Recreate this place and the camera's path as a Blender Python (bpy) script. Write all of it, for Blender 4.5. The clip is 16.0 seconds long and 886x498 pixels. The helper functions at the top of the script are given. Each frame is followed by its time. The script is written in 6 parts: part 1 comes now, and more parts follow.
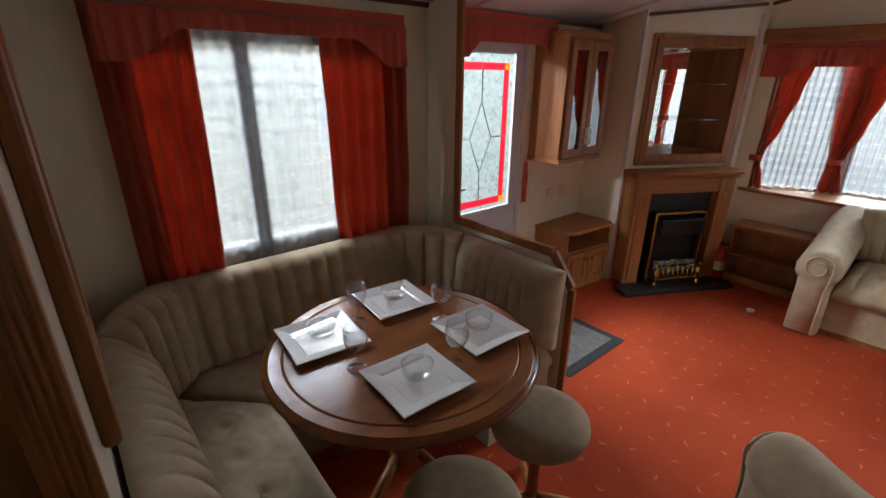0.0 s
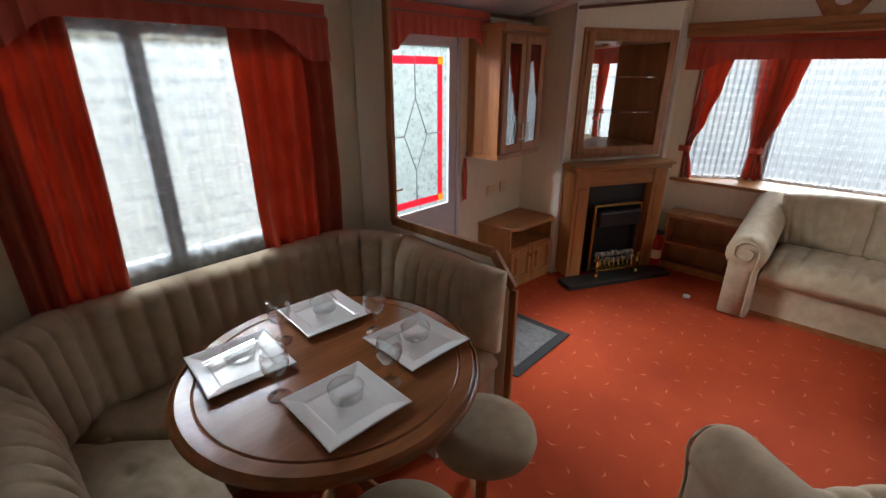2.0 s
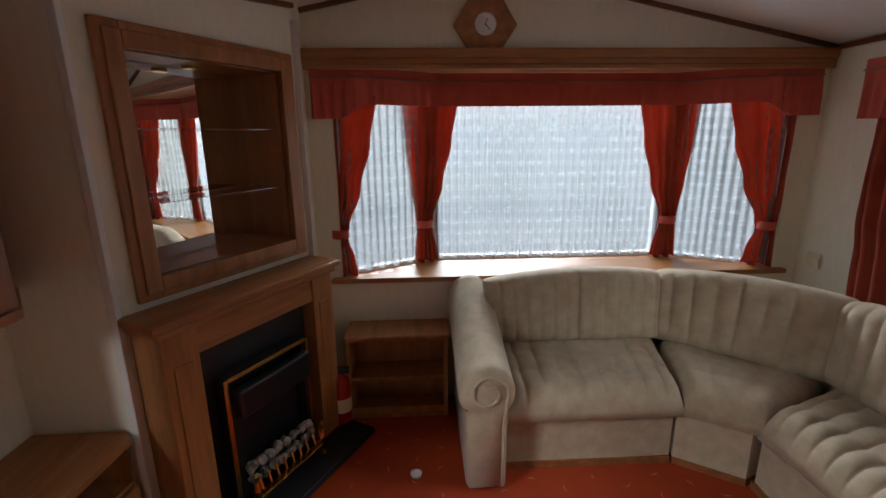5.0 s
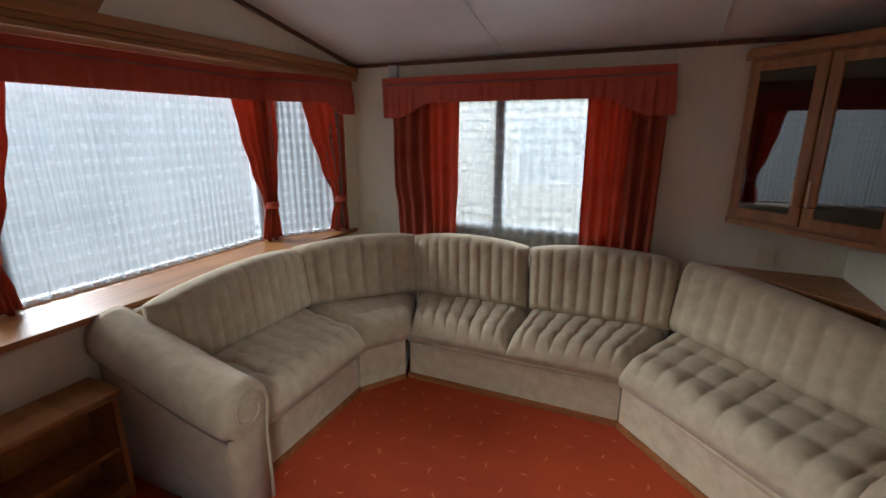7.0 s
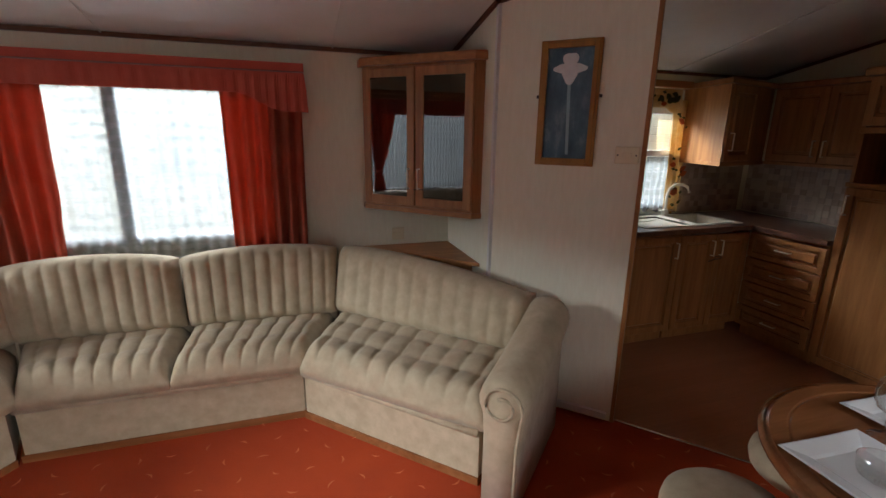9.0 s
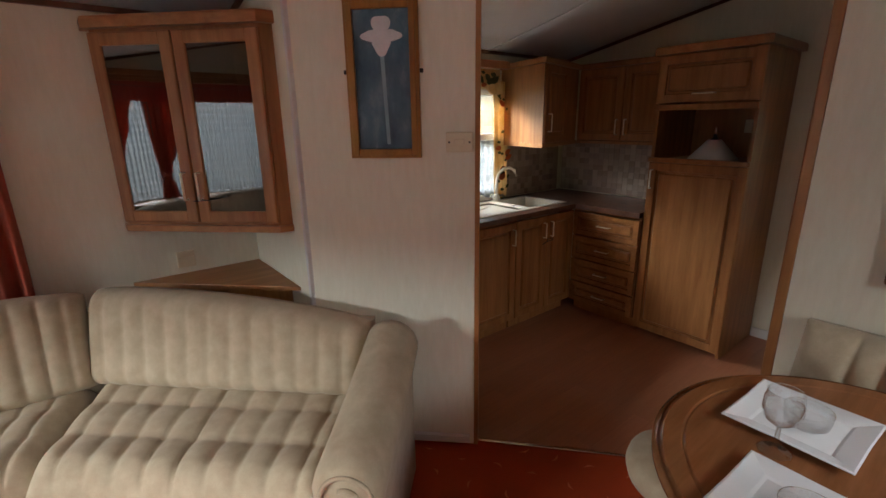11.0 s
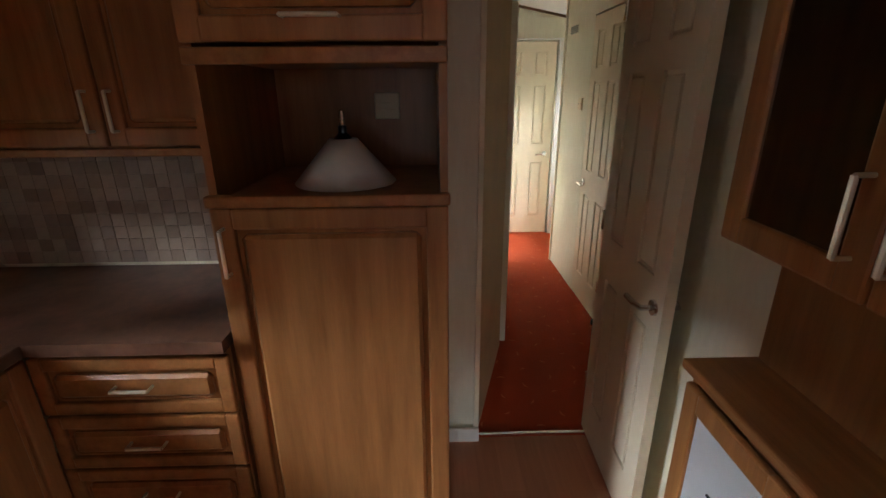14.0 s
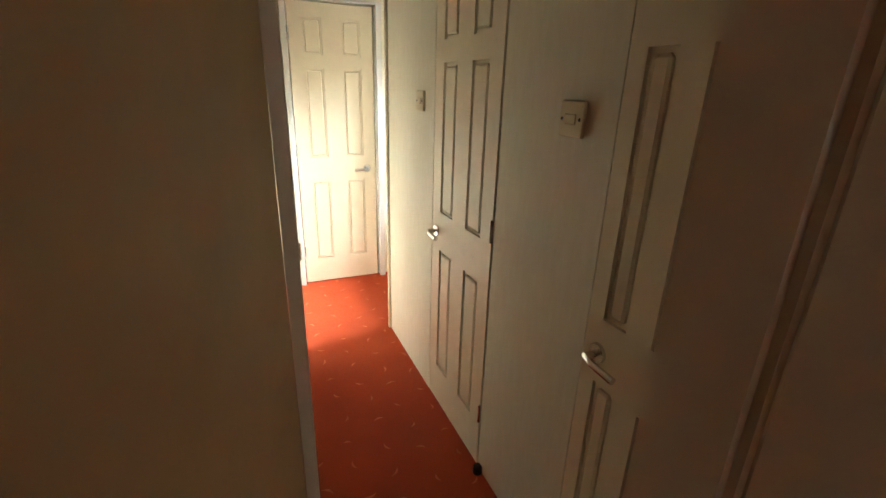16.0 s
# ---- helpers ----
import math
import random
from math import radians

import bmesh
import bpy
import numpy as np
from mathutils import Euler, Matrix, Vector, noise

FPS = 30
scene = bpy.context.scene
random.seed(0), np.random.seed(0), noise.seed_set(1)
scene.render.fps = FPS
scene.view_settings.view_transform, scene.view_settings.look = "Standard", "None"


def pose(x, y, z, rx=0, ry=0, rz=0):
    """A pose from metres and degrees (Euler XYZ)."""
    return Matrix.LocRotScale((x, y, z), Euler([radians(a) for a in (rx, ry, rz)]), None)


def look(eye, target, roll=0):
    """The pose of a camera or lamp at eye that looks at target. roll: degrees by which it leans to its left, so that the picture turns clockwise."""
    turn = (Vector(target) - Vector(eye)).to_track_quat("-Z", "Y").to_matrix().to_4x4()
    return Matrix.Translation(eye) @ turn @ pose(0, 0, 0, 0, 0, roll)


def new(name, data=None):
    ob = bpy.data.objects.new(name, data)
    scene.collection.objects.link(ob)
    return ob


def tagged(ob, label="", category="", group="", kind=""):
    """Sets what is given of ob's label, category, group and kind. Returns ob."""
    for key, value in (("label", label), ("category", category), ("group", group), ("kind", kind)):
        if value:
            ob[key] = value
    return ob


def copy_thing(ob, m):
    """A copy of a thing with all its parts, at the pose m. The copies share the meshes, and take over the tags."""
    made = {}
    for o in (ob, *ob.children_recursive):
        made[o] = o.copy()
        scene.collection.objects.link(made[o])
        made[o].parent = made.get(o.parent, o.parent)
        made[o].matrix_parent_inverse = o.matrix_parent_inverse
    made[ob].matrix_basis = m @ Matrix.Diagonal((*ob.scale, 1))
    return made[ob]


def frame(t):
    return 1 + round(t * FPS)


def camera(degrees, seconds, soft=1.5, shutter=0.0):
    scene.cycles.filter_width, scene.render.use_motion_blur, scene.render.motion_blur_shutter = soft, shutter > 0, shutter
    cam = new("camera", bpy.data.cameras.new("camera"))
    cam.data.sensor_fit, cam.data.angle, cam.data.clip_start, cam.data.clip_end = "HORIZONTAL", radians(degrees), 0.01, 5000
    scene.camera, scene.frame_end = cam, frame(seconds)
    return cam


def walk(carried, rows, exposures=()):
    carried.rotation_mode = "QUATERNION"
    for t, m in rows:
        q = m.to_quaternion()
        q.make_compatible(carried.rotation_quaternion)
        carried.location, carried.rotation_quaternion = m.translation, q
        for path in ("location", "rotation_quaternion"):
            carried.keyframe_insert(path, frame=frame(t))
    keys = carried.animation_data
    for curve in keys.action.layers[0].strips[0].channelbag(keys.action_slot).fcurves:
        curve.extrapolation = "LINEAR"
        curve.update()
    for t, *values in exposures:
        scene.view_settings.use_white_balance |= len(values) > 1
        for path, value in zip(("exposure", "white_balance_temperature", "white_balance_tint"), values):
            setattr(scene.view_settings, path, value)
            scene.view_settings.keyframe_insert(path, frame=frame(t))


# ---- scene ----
cam = camera(88.7, 16.0)
PATH = [
    (0, (0.855, 0.838, 1.662), (2.073, 2.25, 0.939), 0.6),
    (0.5, (0.85, 0.844, 1.599), (1.951, 2.279, 0.746), 0.4),
    (1, (0.846, 0.862, 1.557), (1.921, 2.274, 0.637), 0.4),
    (1.5, (0.871, 0.845, 1.598), (2.058, 2.216, 0.754), 0.0),
    (2, (0.987, 0.876, 1.65), (2.356, 2.136, 0.916), 0.2),
    (2.5, (1.193, 0.996, 1.67), (2.733, 2.095, 1.022), -0.3),
    (3, (1.446, 1.167, 1.658), (3.128, 2.075, 1.071), -0.1),
    (3.2, (1.599, 1.221, 1.652), (3.324, 2.051, 1.073), 0.2),
    (5.3, (2.946, 1.709, 1.545), (4.857, 1.351, 1.079), -0.9),
    (5.5, (3.047, 1.827, 1.532), (4.913, 1.267, 1.076), -1.1),
    (6, (3.157, 2.124, 1.563), (4.771, 1.052, 1.067), -0.9),
    (6.5, (3.164, 2.336, 1.566), (4.396, 0.847, 1.049), -0.5),
    (7, (3.181, 2.409, 1.546), (3.966, 0.641, 1.038), -0.0),
    (7.5, (3.228, 2.429, 1.532), (3.575, 0.523, 1.033), 0.4),
    (8, (3.19, 2.411, 1.542), (3.197, 0.475, 1.039), 0.6),
    (8.5, (3.194, 2.409, 1.552), (2.866, 0.504, 1.041), 0.8),
    (8.9, (3.163, 2.417, 1.52), (2.621, 0.556, 1.027), 0.9),
    (9, (3.157, 2.397, 1.52), (2.56, 0.554, 1.024), 0.9),
    (11.3, (2.797, 1.807, 1.509), (1.484, 0.405, 0.951), -0.9),
    (11.5, (2.735, 1.666, 1.503), (1.341, 0.351, 0.934), -0.8),
    (12, (2.485, 1.446, 1.505), (0.92, 0.349, 0.915), -0.8),
    (12.5, (2.149, 1.298, 1.526), (0.438, 0.47, 0.902), -1.3),
    (13, (1.788, 1.123, 1.493), (-0.043, 0.611, 0.871), -1.1),
    (13.5, (1.38, 1.047, 1.495), (-0.5, 0.829, 0.851), -0.7),
    (14, (0.964, 1.004, 1.497), (-0.924, 1.042, 0.838), -0.5),
    (14.5, (0.536, 1.008, 1.493), (-1.338, 1.243, 0.835), -0.4),
    (15, (0.156, 1.123, 1.469), (-1.672, 1.578, 0.797), 1.0),
    (15.5, (-0.143, 1.234, 1.473), (-1.933, 1.807, 0.789), 1.5),
    (16, (-0.507, 1.349, 1.469), (-2.229, 2.104, 0.787), 1.7),
]
walk(cam, [(t, look(eye, target, roll)) for t, eye, target, roll in PATH],
     [(0, 0.55, 6500, 10), (2.5, 0.68, 6500, 10), (3.2, 0.6, 6500, 10), (5.3, 0.15, 6300, 10), (7.0, 0.15, 6300, 10), (8.5, 0.35, 6400, 10), (9.2, 0.7, 6500, 10), (11.5, 1.15, 6600, 10), (12.5, 1.65, 6500, 10),
      (13.3, 1.9, 6500, 10), (14.0, 1.35, 6400, 10), (14.5, 1.2, 5700, 10), (15.2, 1.65, 5600, 8), (15.7, 1.95, 6200, 10), (16, 2.0, 6600, 10)])

# ---- light ----
world = bpy.data.worlds.new("sky")
scene.world = world
world.use_nodes = True
wn = world.node_tree
bg = wn.nodes["Background"]
sky = wn.nodes.new("ShaderNodeTexSky")
sky.sky_type = 'NISHITA'
sky.sun_disc = False
sky.sun_elevation, sky.sun_rotation = radians(42), radians(60)
sky.air_density, sky.dust_density = 1.0, 1.0
wn.links.new(sky.outputs[0], bg.inputs[0])
bg.inputs[1].default_value = 0.08
sun = new("sun", bpy.data.lights.new("sun", 'SUN'))
sun.data.energy, sun.data.angle, sun.data.color = 1.1, radians(30), (1.0, 0.98, 0.95)
sun.matrix_world = look((0, 0, 10), (-2.0, -1.5, 3.2))


def window_light(x, y, z, tx, ty, w, h, power):
    """An area lamp outside and above a window, added to boost its skylight."""
    lamp = new("window_light", bpy.data.lights.new("window_light", 'AREA'))
    lamp.data.shape, lamp.data.size, lamp.data.size_y = 'RECTANGLE', w, h
    lamp.data.energy, lamp.data.color = power, (0.88, 0.95, 1.0)
    lamp.matrix_world = look((x, y, z), (tx, ty, 0.85))
    return lamp


window_light(9.30, 0.74, 2.95, 3.0, 0.74, 2.8, 1.0, 900)
window_light(3.97, -2.90, 2.85, 3.97, 1.6, 2.0, 0.9, 360)
window_light(1.70, 5.20, 2.85, 1.70, 1.0, 1.6, 0.9, 215)
window_light(3.07, 5.20, 2.85, 3.07, 1.0, 1.0, 0.9, 105)
window_light(0.85, -2.80, 2.80, 0.10, 1.4, 1.6, 0.9, 320)
# brightens the corridor end through an added, unseen window
window_light(-3.4, 5.30, 2.75, -3.45, 1.5, 1.0, 0.8, 270)


# ---- materials ----
def srgb(*c):
    return tuple(((v / 255 + 0.055) / 1.055) ** 2.4 if v > 10 else v / 255 / 12.92 for v in c) + (1,)


def base_mat(name):
    m = bpy.data.materials.new(name)
    m.use_nodes = True
    nt = m.node_tree
    return m, nt, nt.nodes["Principled BSDF"]


def link(nt, a, b):
    nt.links.new(a, b)


def coords(nt, scale=(1, 1, 1), rot=(0, 0, 0)):
    tc = nt.nodes.new("ShaderNodeTexCoord")
    mp = nt.nodes.new("ShaderNodeMapping")
    mp.inputs["Scale"].default_value = scale
    mp.inputs["Rotation"].default_value = rot
    link(nt, tc.outputs["Object"], mp.inputs[0])
    return mp.outputs[0]


def ramp(nt, src, stops):
    r = nt.nodes.new("ShaderNodeValToRGB")
    while len(r.color_ramp.elements) < len(stops):
        r.color_ramp.elements.new(0.5)
    for e, (p, c) in zip(r.color_ramp.elements, stops):
        e.position, e.color = p, c
    link(nt, src, r.inputs[0])
    return r.outputs[0]


def noise_tex(nt, vec, scale, detail=4, rough=0.6):
    n = nt.nodes.new("ShaderNodeTexNoise")
    n.inputs["Scale"].default_value, n.inputs["Detail"].default_value, n.inputs["Roughness"].default_value = scale, detail, rough
    if vec is not None:
        link(nt, vec, n.inputs["Vector"])
    return n.outputs[0]


def bump(nt, bsdf, height, strength, dist=0.01):
    b = nt.nodes.new("ShaderNodeBump")
    b.inputs["Strength"].default_value, b.inputs["Distance"].default_value = strength, dist
    link(nt, height, b.inputs["Height"])
    link(nt, b.outputs[0], bsdf.inputs["Normal"])


def mixc(nt, fac, a, b, mode='MIX'):
    x = nt.nodes.new("ShaderNodeMix")
    x.data_type, x.blend_type = 'RGBA', mode
    for sock, v in ((x.inputs[0], fac), (x.inputs[6], a), (x.inputs[7], b)):
        if hasattr(v, "is_linked"):
            link(nt, v, sock)
        else:
            sock.default_value = v
    return x.outputs[2]


def plain(name, col, rough=0.5, metal=0.0, var=0.12, scale=8.0, bmp=0.05, fine=120.0, sheen=0.0):
    m, nt, b = base_mat(name)
    v = coords(nt)
    n1 = noise_tex(nt, v, scale, 5)
    c2 = tuple(max(0, k * (1 - var)) for k in col[:3]) + (1,)
    c3 = tuple(min(1, k * (1 + var)) for k in col[:3]) + (1,)
    link(nt, ramp(nt, n1, [(0.3, c2), (0.7, c3)]), b.inputs["Base Color"])
    b.inputs["Roughness"].default_value, b.inputs["Metallic"].default_value = rough, metal
    b.inputs["Sheen Weight"].default_value = sheen
    if bmp:
        bump(nt, b, noise_tex(nt, v, fine, 3), bmp, 0.004)
    return m


def wood(name, dark, light, along='Z', rough=0.38, scale=1.0):
    m, nt, b = base_mat(name)
    s = {'X': (1.2, 14, 14), 'Y': (14, 1.2, 14), 'Z': (14, 14, 1.2)}[along]
    v = coords(nt, tuple(k * scale for k in s))
    info = nt.nodes.new("ShaderNodeObjectInfo")
    off = nt.nodes.new("ShaderNodeVectorMath")
    off.operation = 'ADD'
    link(nt, v, off.inputs[0])
    sc = nt.nodes.new("ShaderNodeVectorMath")
    sc.operation = 'SCALE'
    sc.inputs[0].default_value = (7, 5, 3)
    link(nt, info.outputs["Random"], sc.inputs["Scale"])
    link(nt, sc.outputs[0], off.inputs[1])
    n = noise_tex(nt, off.outputs[0], 1.5, 6, 0.65)
    n2 = noise_tex(nt, off.outputs[0], 9, 3, 0.7)
    col = ramp(nt, n, [(0.28, dark), (0.5, tuple((p + q) / 2 for p, q in zip(dark, light))), (0.72, light)])
    col = mixc(nt, 0.25, col, ramp(nt, n2, [(0.35, dark), (0.65, light)]), 'MULTIPLY')
    link(nt, col, b.inputs["Base Color"])
    b.inputs["Roughness"].default_value = rough
    bump(nt, b, n2, 0.06, 0.003)
    return m


def carpet_mat():
    m, nt, b = base_mat("orange_carpet")
    v = coords(nt)
    n1 = noise_tex(nt, v, 3, 4)
    n2 = noise_tex(nt, v, 260, 2, 0.8)
    c = ramp(nt, n1, [(0.3, srgb(180, 60, 10)), (0.7, srgb(198, 72, 14))])
    c = mixc(nt, 0.55, c, ramp(nt, n2, [(0.3, (0.45, 0.42, 0.38, 1)), (0.7, (1, 1, 1, 1))]), 'MULTIPLY')
    link(nt, c, b.inputs["Base Color"])
    b.inputs["Roughness"].default_value = 0.95
    b.inputs["Sheen Weight"].default_value = 0.0
    bump(nt, b, n2, 0.6, 0.01)
    return m


def vinyl_mat():
    m, nt, b = base_mat("wood_effect_vinyl")
    v = coords(nt, rot=(0, 0, 0))
    br = nt.nodes.new("ShaderNodeTexBrick")
    link(nt, v, br.inputs["Vector"])
    br.inputs["Scale"].default_value = 1.0
    br.inputs["Brick Width"].default_value, br.inputs["Row Height"].default_value = 0.8, 0.09
    br.inputs["Mortar Size"].default_value = 0.001
    br.inputs["Color1"].default_value, br.inputs["Color2"].default_value = srgb(170, 110, 79), srgb(180, 119, 87)
    br.inputs["Mortar"].default_value = srgb(164, 105, 76)
    vs = coords(nt, (1.5, 22, 1))
    n = noise_tex(nt, vs, 2.5, 6, 0.65)
    c = mixc(nt, 0.4, br.outputs[0], ramp(nt, n, [(0.3, (0.62, 0.55, 0.5, 1)), (0.7, (1, 1, 1, 1))]), 'MULTIPLY')
    link(nt, c, b.inputs["Base Color"])
    b.inputs["Roughness"].default_value = 0.36
    bump(nt, b, n, 0.05, 0.002)
    return m


def wall_mat():
    m, nt, b = base_mat("cream_wallpaper")
    v = coords(nt, (30, 30, 6))
    n1 = noise_tex(nt, v, 1.5, 5)
    n2 = noise_tex(nt, coords(nt), 1.2, 3)
    c = ramp(nt, n1, [(0.3, srgb(231, 226, 204)), (0.7, srgb(238, 234, 214))])
    c = mixc(nt, 0.35, c, ramp(nt, n2, [(0.3, (0.92, 0.905, 0.88, 1)), (0.7, (1, 1, 1, 1))]), 'MULTIPLY')
    link(nt, c, b.inputs["Base Color"])
    b.inputs["Roughness"].default_value = 0.6
    bump(nt, b, n1, 0.15, 0.003)
    return m


def fabric_mat(name, c1, c2, scale=9.0, stripe=0.0, translucent=0.0):
    m, nt, b = base_mat(name)
    v = coords(nt)
    n1 = noise_tex(nt, v, scale, 5)
    n2 = noise_tex(nt, v, 300, 2, 0.8)
    c = ramp(nt, n1, [(0.3, c1), (0.7, c2)])
    c = mixc(nt, 0.3, c, ramp(nt, n2, [(0.3, (0.6, 0.6, 0.6, 1)), (0.7, (1, 1, 1, 1))]), 'MULTIPLY')
    link(nt, c, b.inputs["Base Color"])
    b.inputs["Roughness"].default_value = 0.9
    b.inputs["Sheen Weight"].default_value = 0.12
    bump(nt, b, n2, 0.25, 0.004)
    if translucent:
        tr = nt.nodes.new("ShaderNodeBsdfTranslucent")
        link(nt, c, tr.inputs[0])
        mx = nt.nodes.new("ShaderNodeMixShader")
        mx.inputs[0].default_value = translucent
        link(nt, b.outputs[0], mx.inputs[1])
        link(nt, tr.outputs[0], mx.inputs[2])
        link(nt, mx.outputs[0], nt.nodes["Material Output"].inputs[0])
    return m


def net_mat():
    """Sheer net with rows of woven motifs."""
    m, nt, b = base_mat("white_net")
    v = coords(nt)
    b.inputs["Base Color"].default_value = (0.80, 0.82, 0.83, 1)
    b.inputs["Roughness"].default_value = 0.9
    tl = nt.nodes.new("ShaderNodeBsdfTranslucent")
    tl.inputs[0].default_value = (0.26, 0.285, 0.30, 1)
    tp = nt.nodes.new("ShaderNodeBsdfTransparent")
    wv = nt.nodes.new("ShaderNodeTexWave")
    wv.wave_type, wv.bands_direction = 'BANDS', 'Z'
    wv.inputs["Scale"].default_value, wv.inputs["Distortion"].default_value = 4.4, 1.6
    wv.inputs["Detail"].default_value, wv.inputs["Detail Scale"].default_value = 2.0, 5.0
    link(nt, v, wv.inputs["Vector"])
    vo = nt.nodes.new("ShaderNodeTexVoronoi")
    vo.inputs["Scale"].default_value, vo.inputs["Randomness"].default_value = 15, 0.35
    link(nt, v, vo.inputs["Vector"])
    motif = ramp(nt, vo.outputs["Distance"], [(0.25, (1, 1, 1, 1)), (0.55, (0.15, 0.15, 0.15, 1))])
    rows = ramp(nt, wv.outputs[0], [(0.35, (0.2, 0.2, 0.2, 1)), (0.75, (1, 1, 1, 1))])
    lace = mixc(nt, 1.0, rows, motif, 'MULTIPLY')
    fac = ramp(nt, lace, [(0.0, (0.40, 0.40, 0.40, 1)), (0.75, (0.62, 0.62, 0.62, 1))])
    m1 = nt.nodes.new("ShaderNodeMixShader")
    m1.inputs[0].default_value = 0.6
    link(nt, b.outputs[0], m1.inputs[1])
    link(nt, tl.outputs[0], m1.inputs[2])
    m2 = nt.nodes.new("ShaderNodeMixShader")
    link(nt, fac, m2.inputs[0])
    link(nt, tp.outputs[0], m2.inputs[1])
    link(nt, m1.outputs[0], m2.inputs[2])
    link(nt, m2.outputs[0], nt.nodes["Material Output"].inputs[0])
    return m


def glass_mat(name, col=(1, 1, 1, 1), rough=0.0, solid=0.12):
    m, nt, b = base_mat(name)
    tp = nt.nodes.new("ShaderNodeBsdfTransparent")
    tp.inputs[0].default_value = col
    gl = nt.nodes.new("ShaderNodeBsdfGlossy")
    gl.inputs["Roughness"].default_value = 0.02 + rough
    lw = nt.nodes.new("ShaderNodeLayerWeight")
    lw.inputs[0].default_value = 0.5
    fr = nt.nodes.new("ShaderNodeMapRange")
    pw = nt.nodes.new("ShaderNodeMath")
    pw.operation = 'POWER'
    pw.inputs[1].default_value = 1.5
    link(nt, lw.outputs["Facing"], pw.inputs[0])
    link(nt, pw.outputs[0], fr.inputs[0])
    fr.inputs[3].default_value, fr.inputs[4].default_value = 0.1, 0.95
    mx = nt.nodes.new("ShaderNodeMixShader")
    link(nt, fr.outputs[0], mx.inputs[0])
    link(nt, tp.outputs[0], mx.inputs[1])
    link(nt, gl.outputs[0], mx.inputs[2])
    link(nt, mx.outputs[0], nt.nodes["Material Output"].inputs[0])
    return m


def frosted(name, col, clear):
    m, nt, b = base_mat(name)
    tl = nt.nodes.new("ShaderNodeBsdfTranslucent")
    tl.inputs[0].default_value = col
    tp = nt.nodes.new("ShaderNodeBsdfTransparent")
    tp.inputs[0].default_value = clear
    mx = nt.nodes.new("ShaderNodeMixShader")
    link(nt, ramp(nt, noise_tex(nt, coords(nt), 45, 3), [(0.35, (0.25, 0.25, 0.25, 1)), (0.65, (0.55, 0.55, 0.55, 1))]), mx.inputs[0])
    link(nt, tl.outputs[0], mx.inputs[1])
    link(nt, tp.outputs[0], mx.inputs[2])
    link(nt, mx.outputs[0], nt.nodes["Material Output"].inputs[0])
    return m


M_WALL = wall_mat()
M_CEIL = plain("white_ceiling_board", (0.80, 0.79, 0.78, 1), 0.45, var=0.05, scale=3, bmp=0.05)
# tan stands in for warm light bounced off the orange carpet
M_TAN = plain("tan_bounce_tinted_wallpaper", srgb(206, 176, 136), 0.6, var=0.07, scale=5, bmp=0.1, fine=60)
M_CARPET = carpet_mat()
M_VINYL = vinyl_mat()
OAK_D, OAK_L = srgb(150, 98, 54), srgb(196, 142, 88)
M_OAK = wood("honey_oak_upright", OAK_D, OAK_L, 'Z')
M_OAKX = wood("honey_oak_along_x", OAK_D, OAK_L, 'X')
M_OAKY = wood("honey_oak_along_y", OAK_D, OAK_L, 'Y')
M_TABLE = wood("table_veneer", srgb(134, 84, 50), srgb(170, 114, 72), 'X', 0.2)
M_TRIM = wood("brown_trim", srgb(96, 58, 36), srgb(130, 82, 52), 'Y')
M_SOFA = fabric_mat("beige_velour", srgb(174, 156, 128), srgb(195, 177, 149), 14)
M_SEAT = fabric_mat("beige_seat_velour", srgb(168, 150, 123), srgb(189, 172, 144), 14)
M_RED = fabric_mat("rust_red_curtain", srgb(190, 88, 66), srgb(208, 108, 82), 6, translucent=0.42)
M_PELMET = fabric_mat("rust_red_pelmet", srgb(190, 82, 66), srgb(206, 96, 78), 6)
M_BRAID = fabric_mat("grey_rose_braid", srgb(140, 98, 96), srgb(160, 116, 112), 20)
M_NET = net_mat()
M_GLASS = glass_mat("clear_glass")
M_DKGLASS = glass_mat("smoked_glass", (0.25, 0.22, 0.2, 1))
M_PVC = plain("white_window_plastic", (0.78, 0.8, 0.83, 1), 0.35, var=0.03, bmp=0)
M_DOORW = plain("lilac_white_door", (0.62, 0.62, 0.68, 1), 0.4, var=0.04, bmp=0.02)
M_CREAM = plain("cream_painted_door", srgb(238, 226, 200), 0.42, var=0.04, bmp=0.02)
M_SKIRT = plain("white_skirting", (0.72, 0.7, 0.66, 1), 0.4, var=0.05, bmp=0.02)
M_BLACK = plain("black_enamel", (0.012, 0.012, 0.014, 1), 0.3, var=0.3, bmp=0.05)
M_SLATE = plain("black_hearth_slate", (0.02, 0.024, 0.028, 1), 0.35, var=0.3, bmp=0.15)
M_BRASS = plain("polished_brass", srgb(214, 176, 98), 0.25, 1.0, 0.1, bmp=0)
M_HANDLE = plain("pale_satin_brass", (0.86, 0.80, 0.66, 1), 0.35, 0.6, 0.05, bmp=0)
M_CHROME = plain("brushed_chrome", (0.7, 0.69, 0.67, 1), 0.22, 1.0, 0.05, bmp=0)
M_WHITE = plain("white_glazed_china", (0.82, 0.82, 0.82, 1), 0.12, var=0.02, bmp=0)
M_CREAMPL = plain("cream_plastic", srgb(226, 214, 182), 0.4, var=0.03, bmp=0)
M_DARK = plain("dark_inside", srgb(60, 40, 28), 0.6, var=0.2)
M_WORKTOP = plain("brown_stone_worktop", srgb(112, 80, 64), 0.35, var=0.35, scale=14, bmp=0.05)
M_SINK = plain("beige_composite_sink", srgb(222, 212, 194), 0.35, var=0.04, scale=60, bmp=0.05)
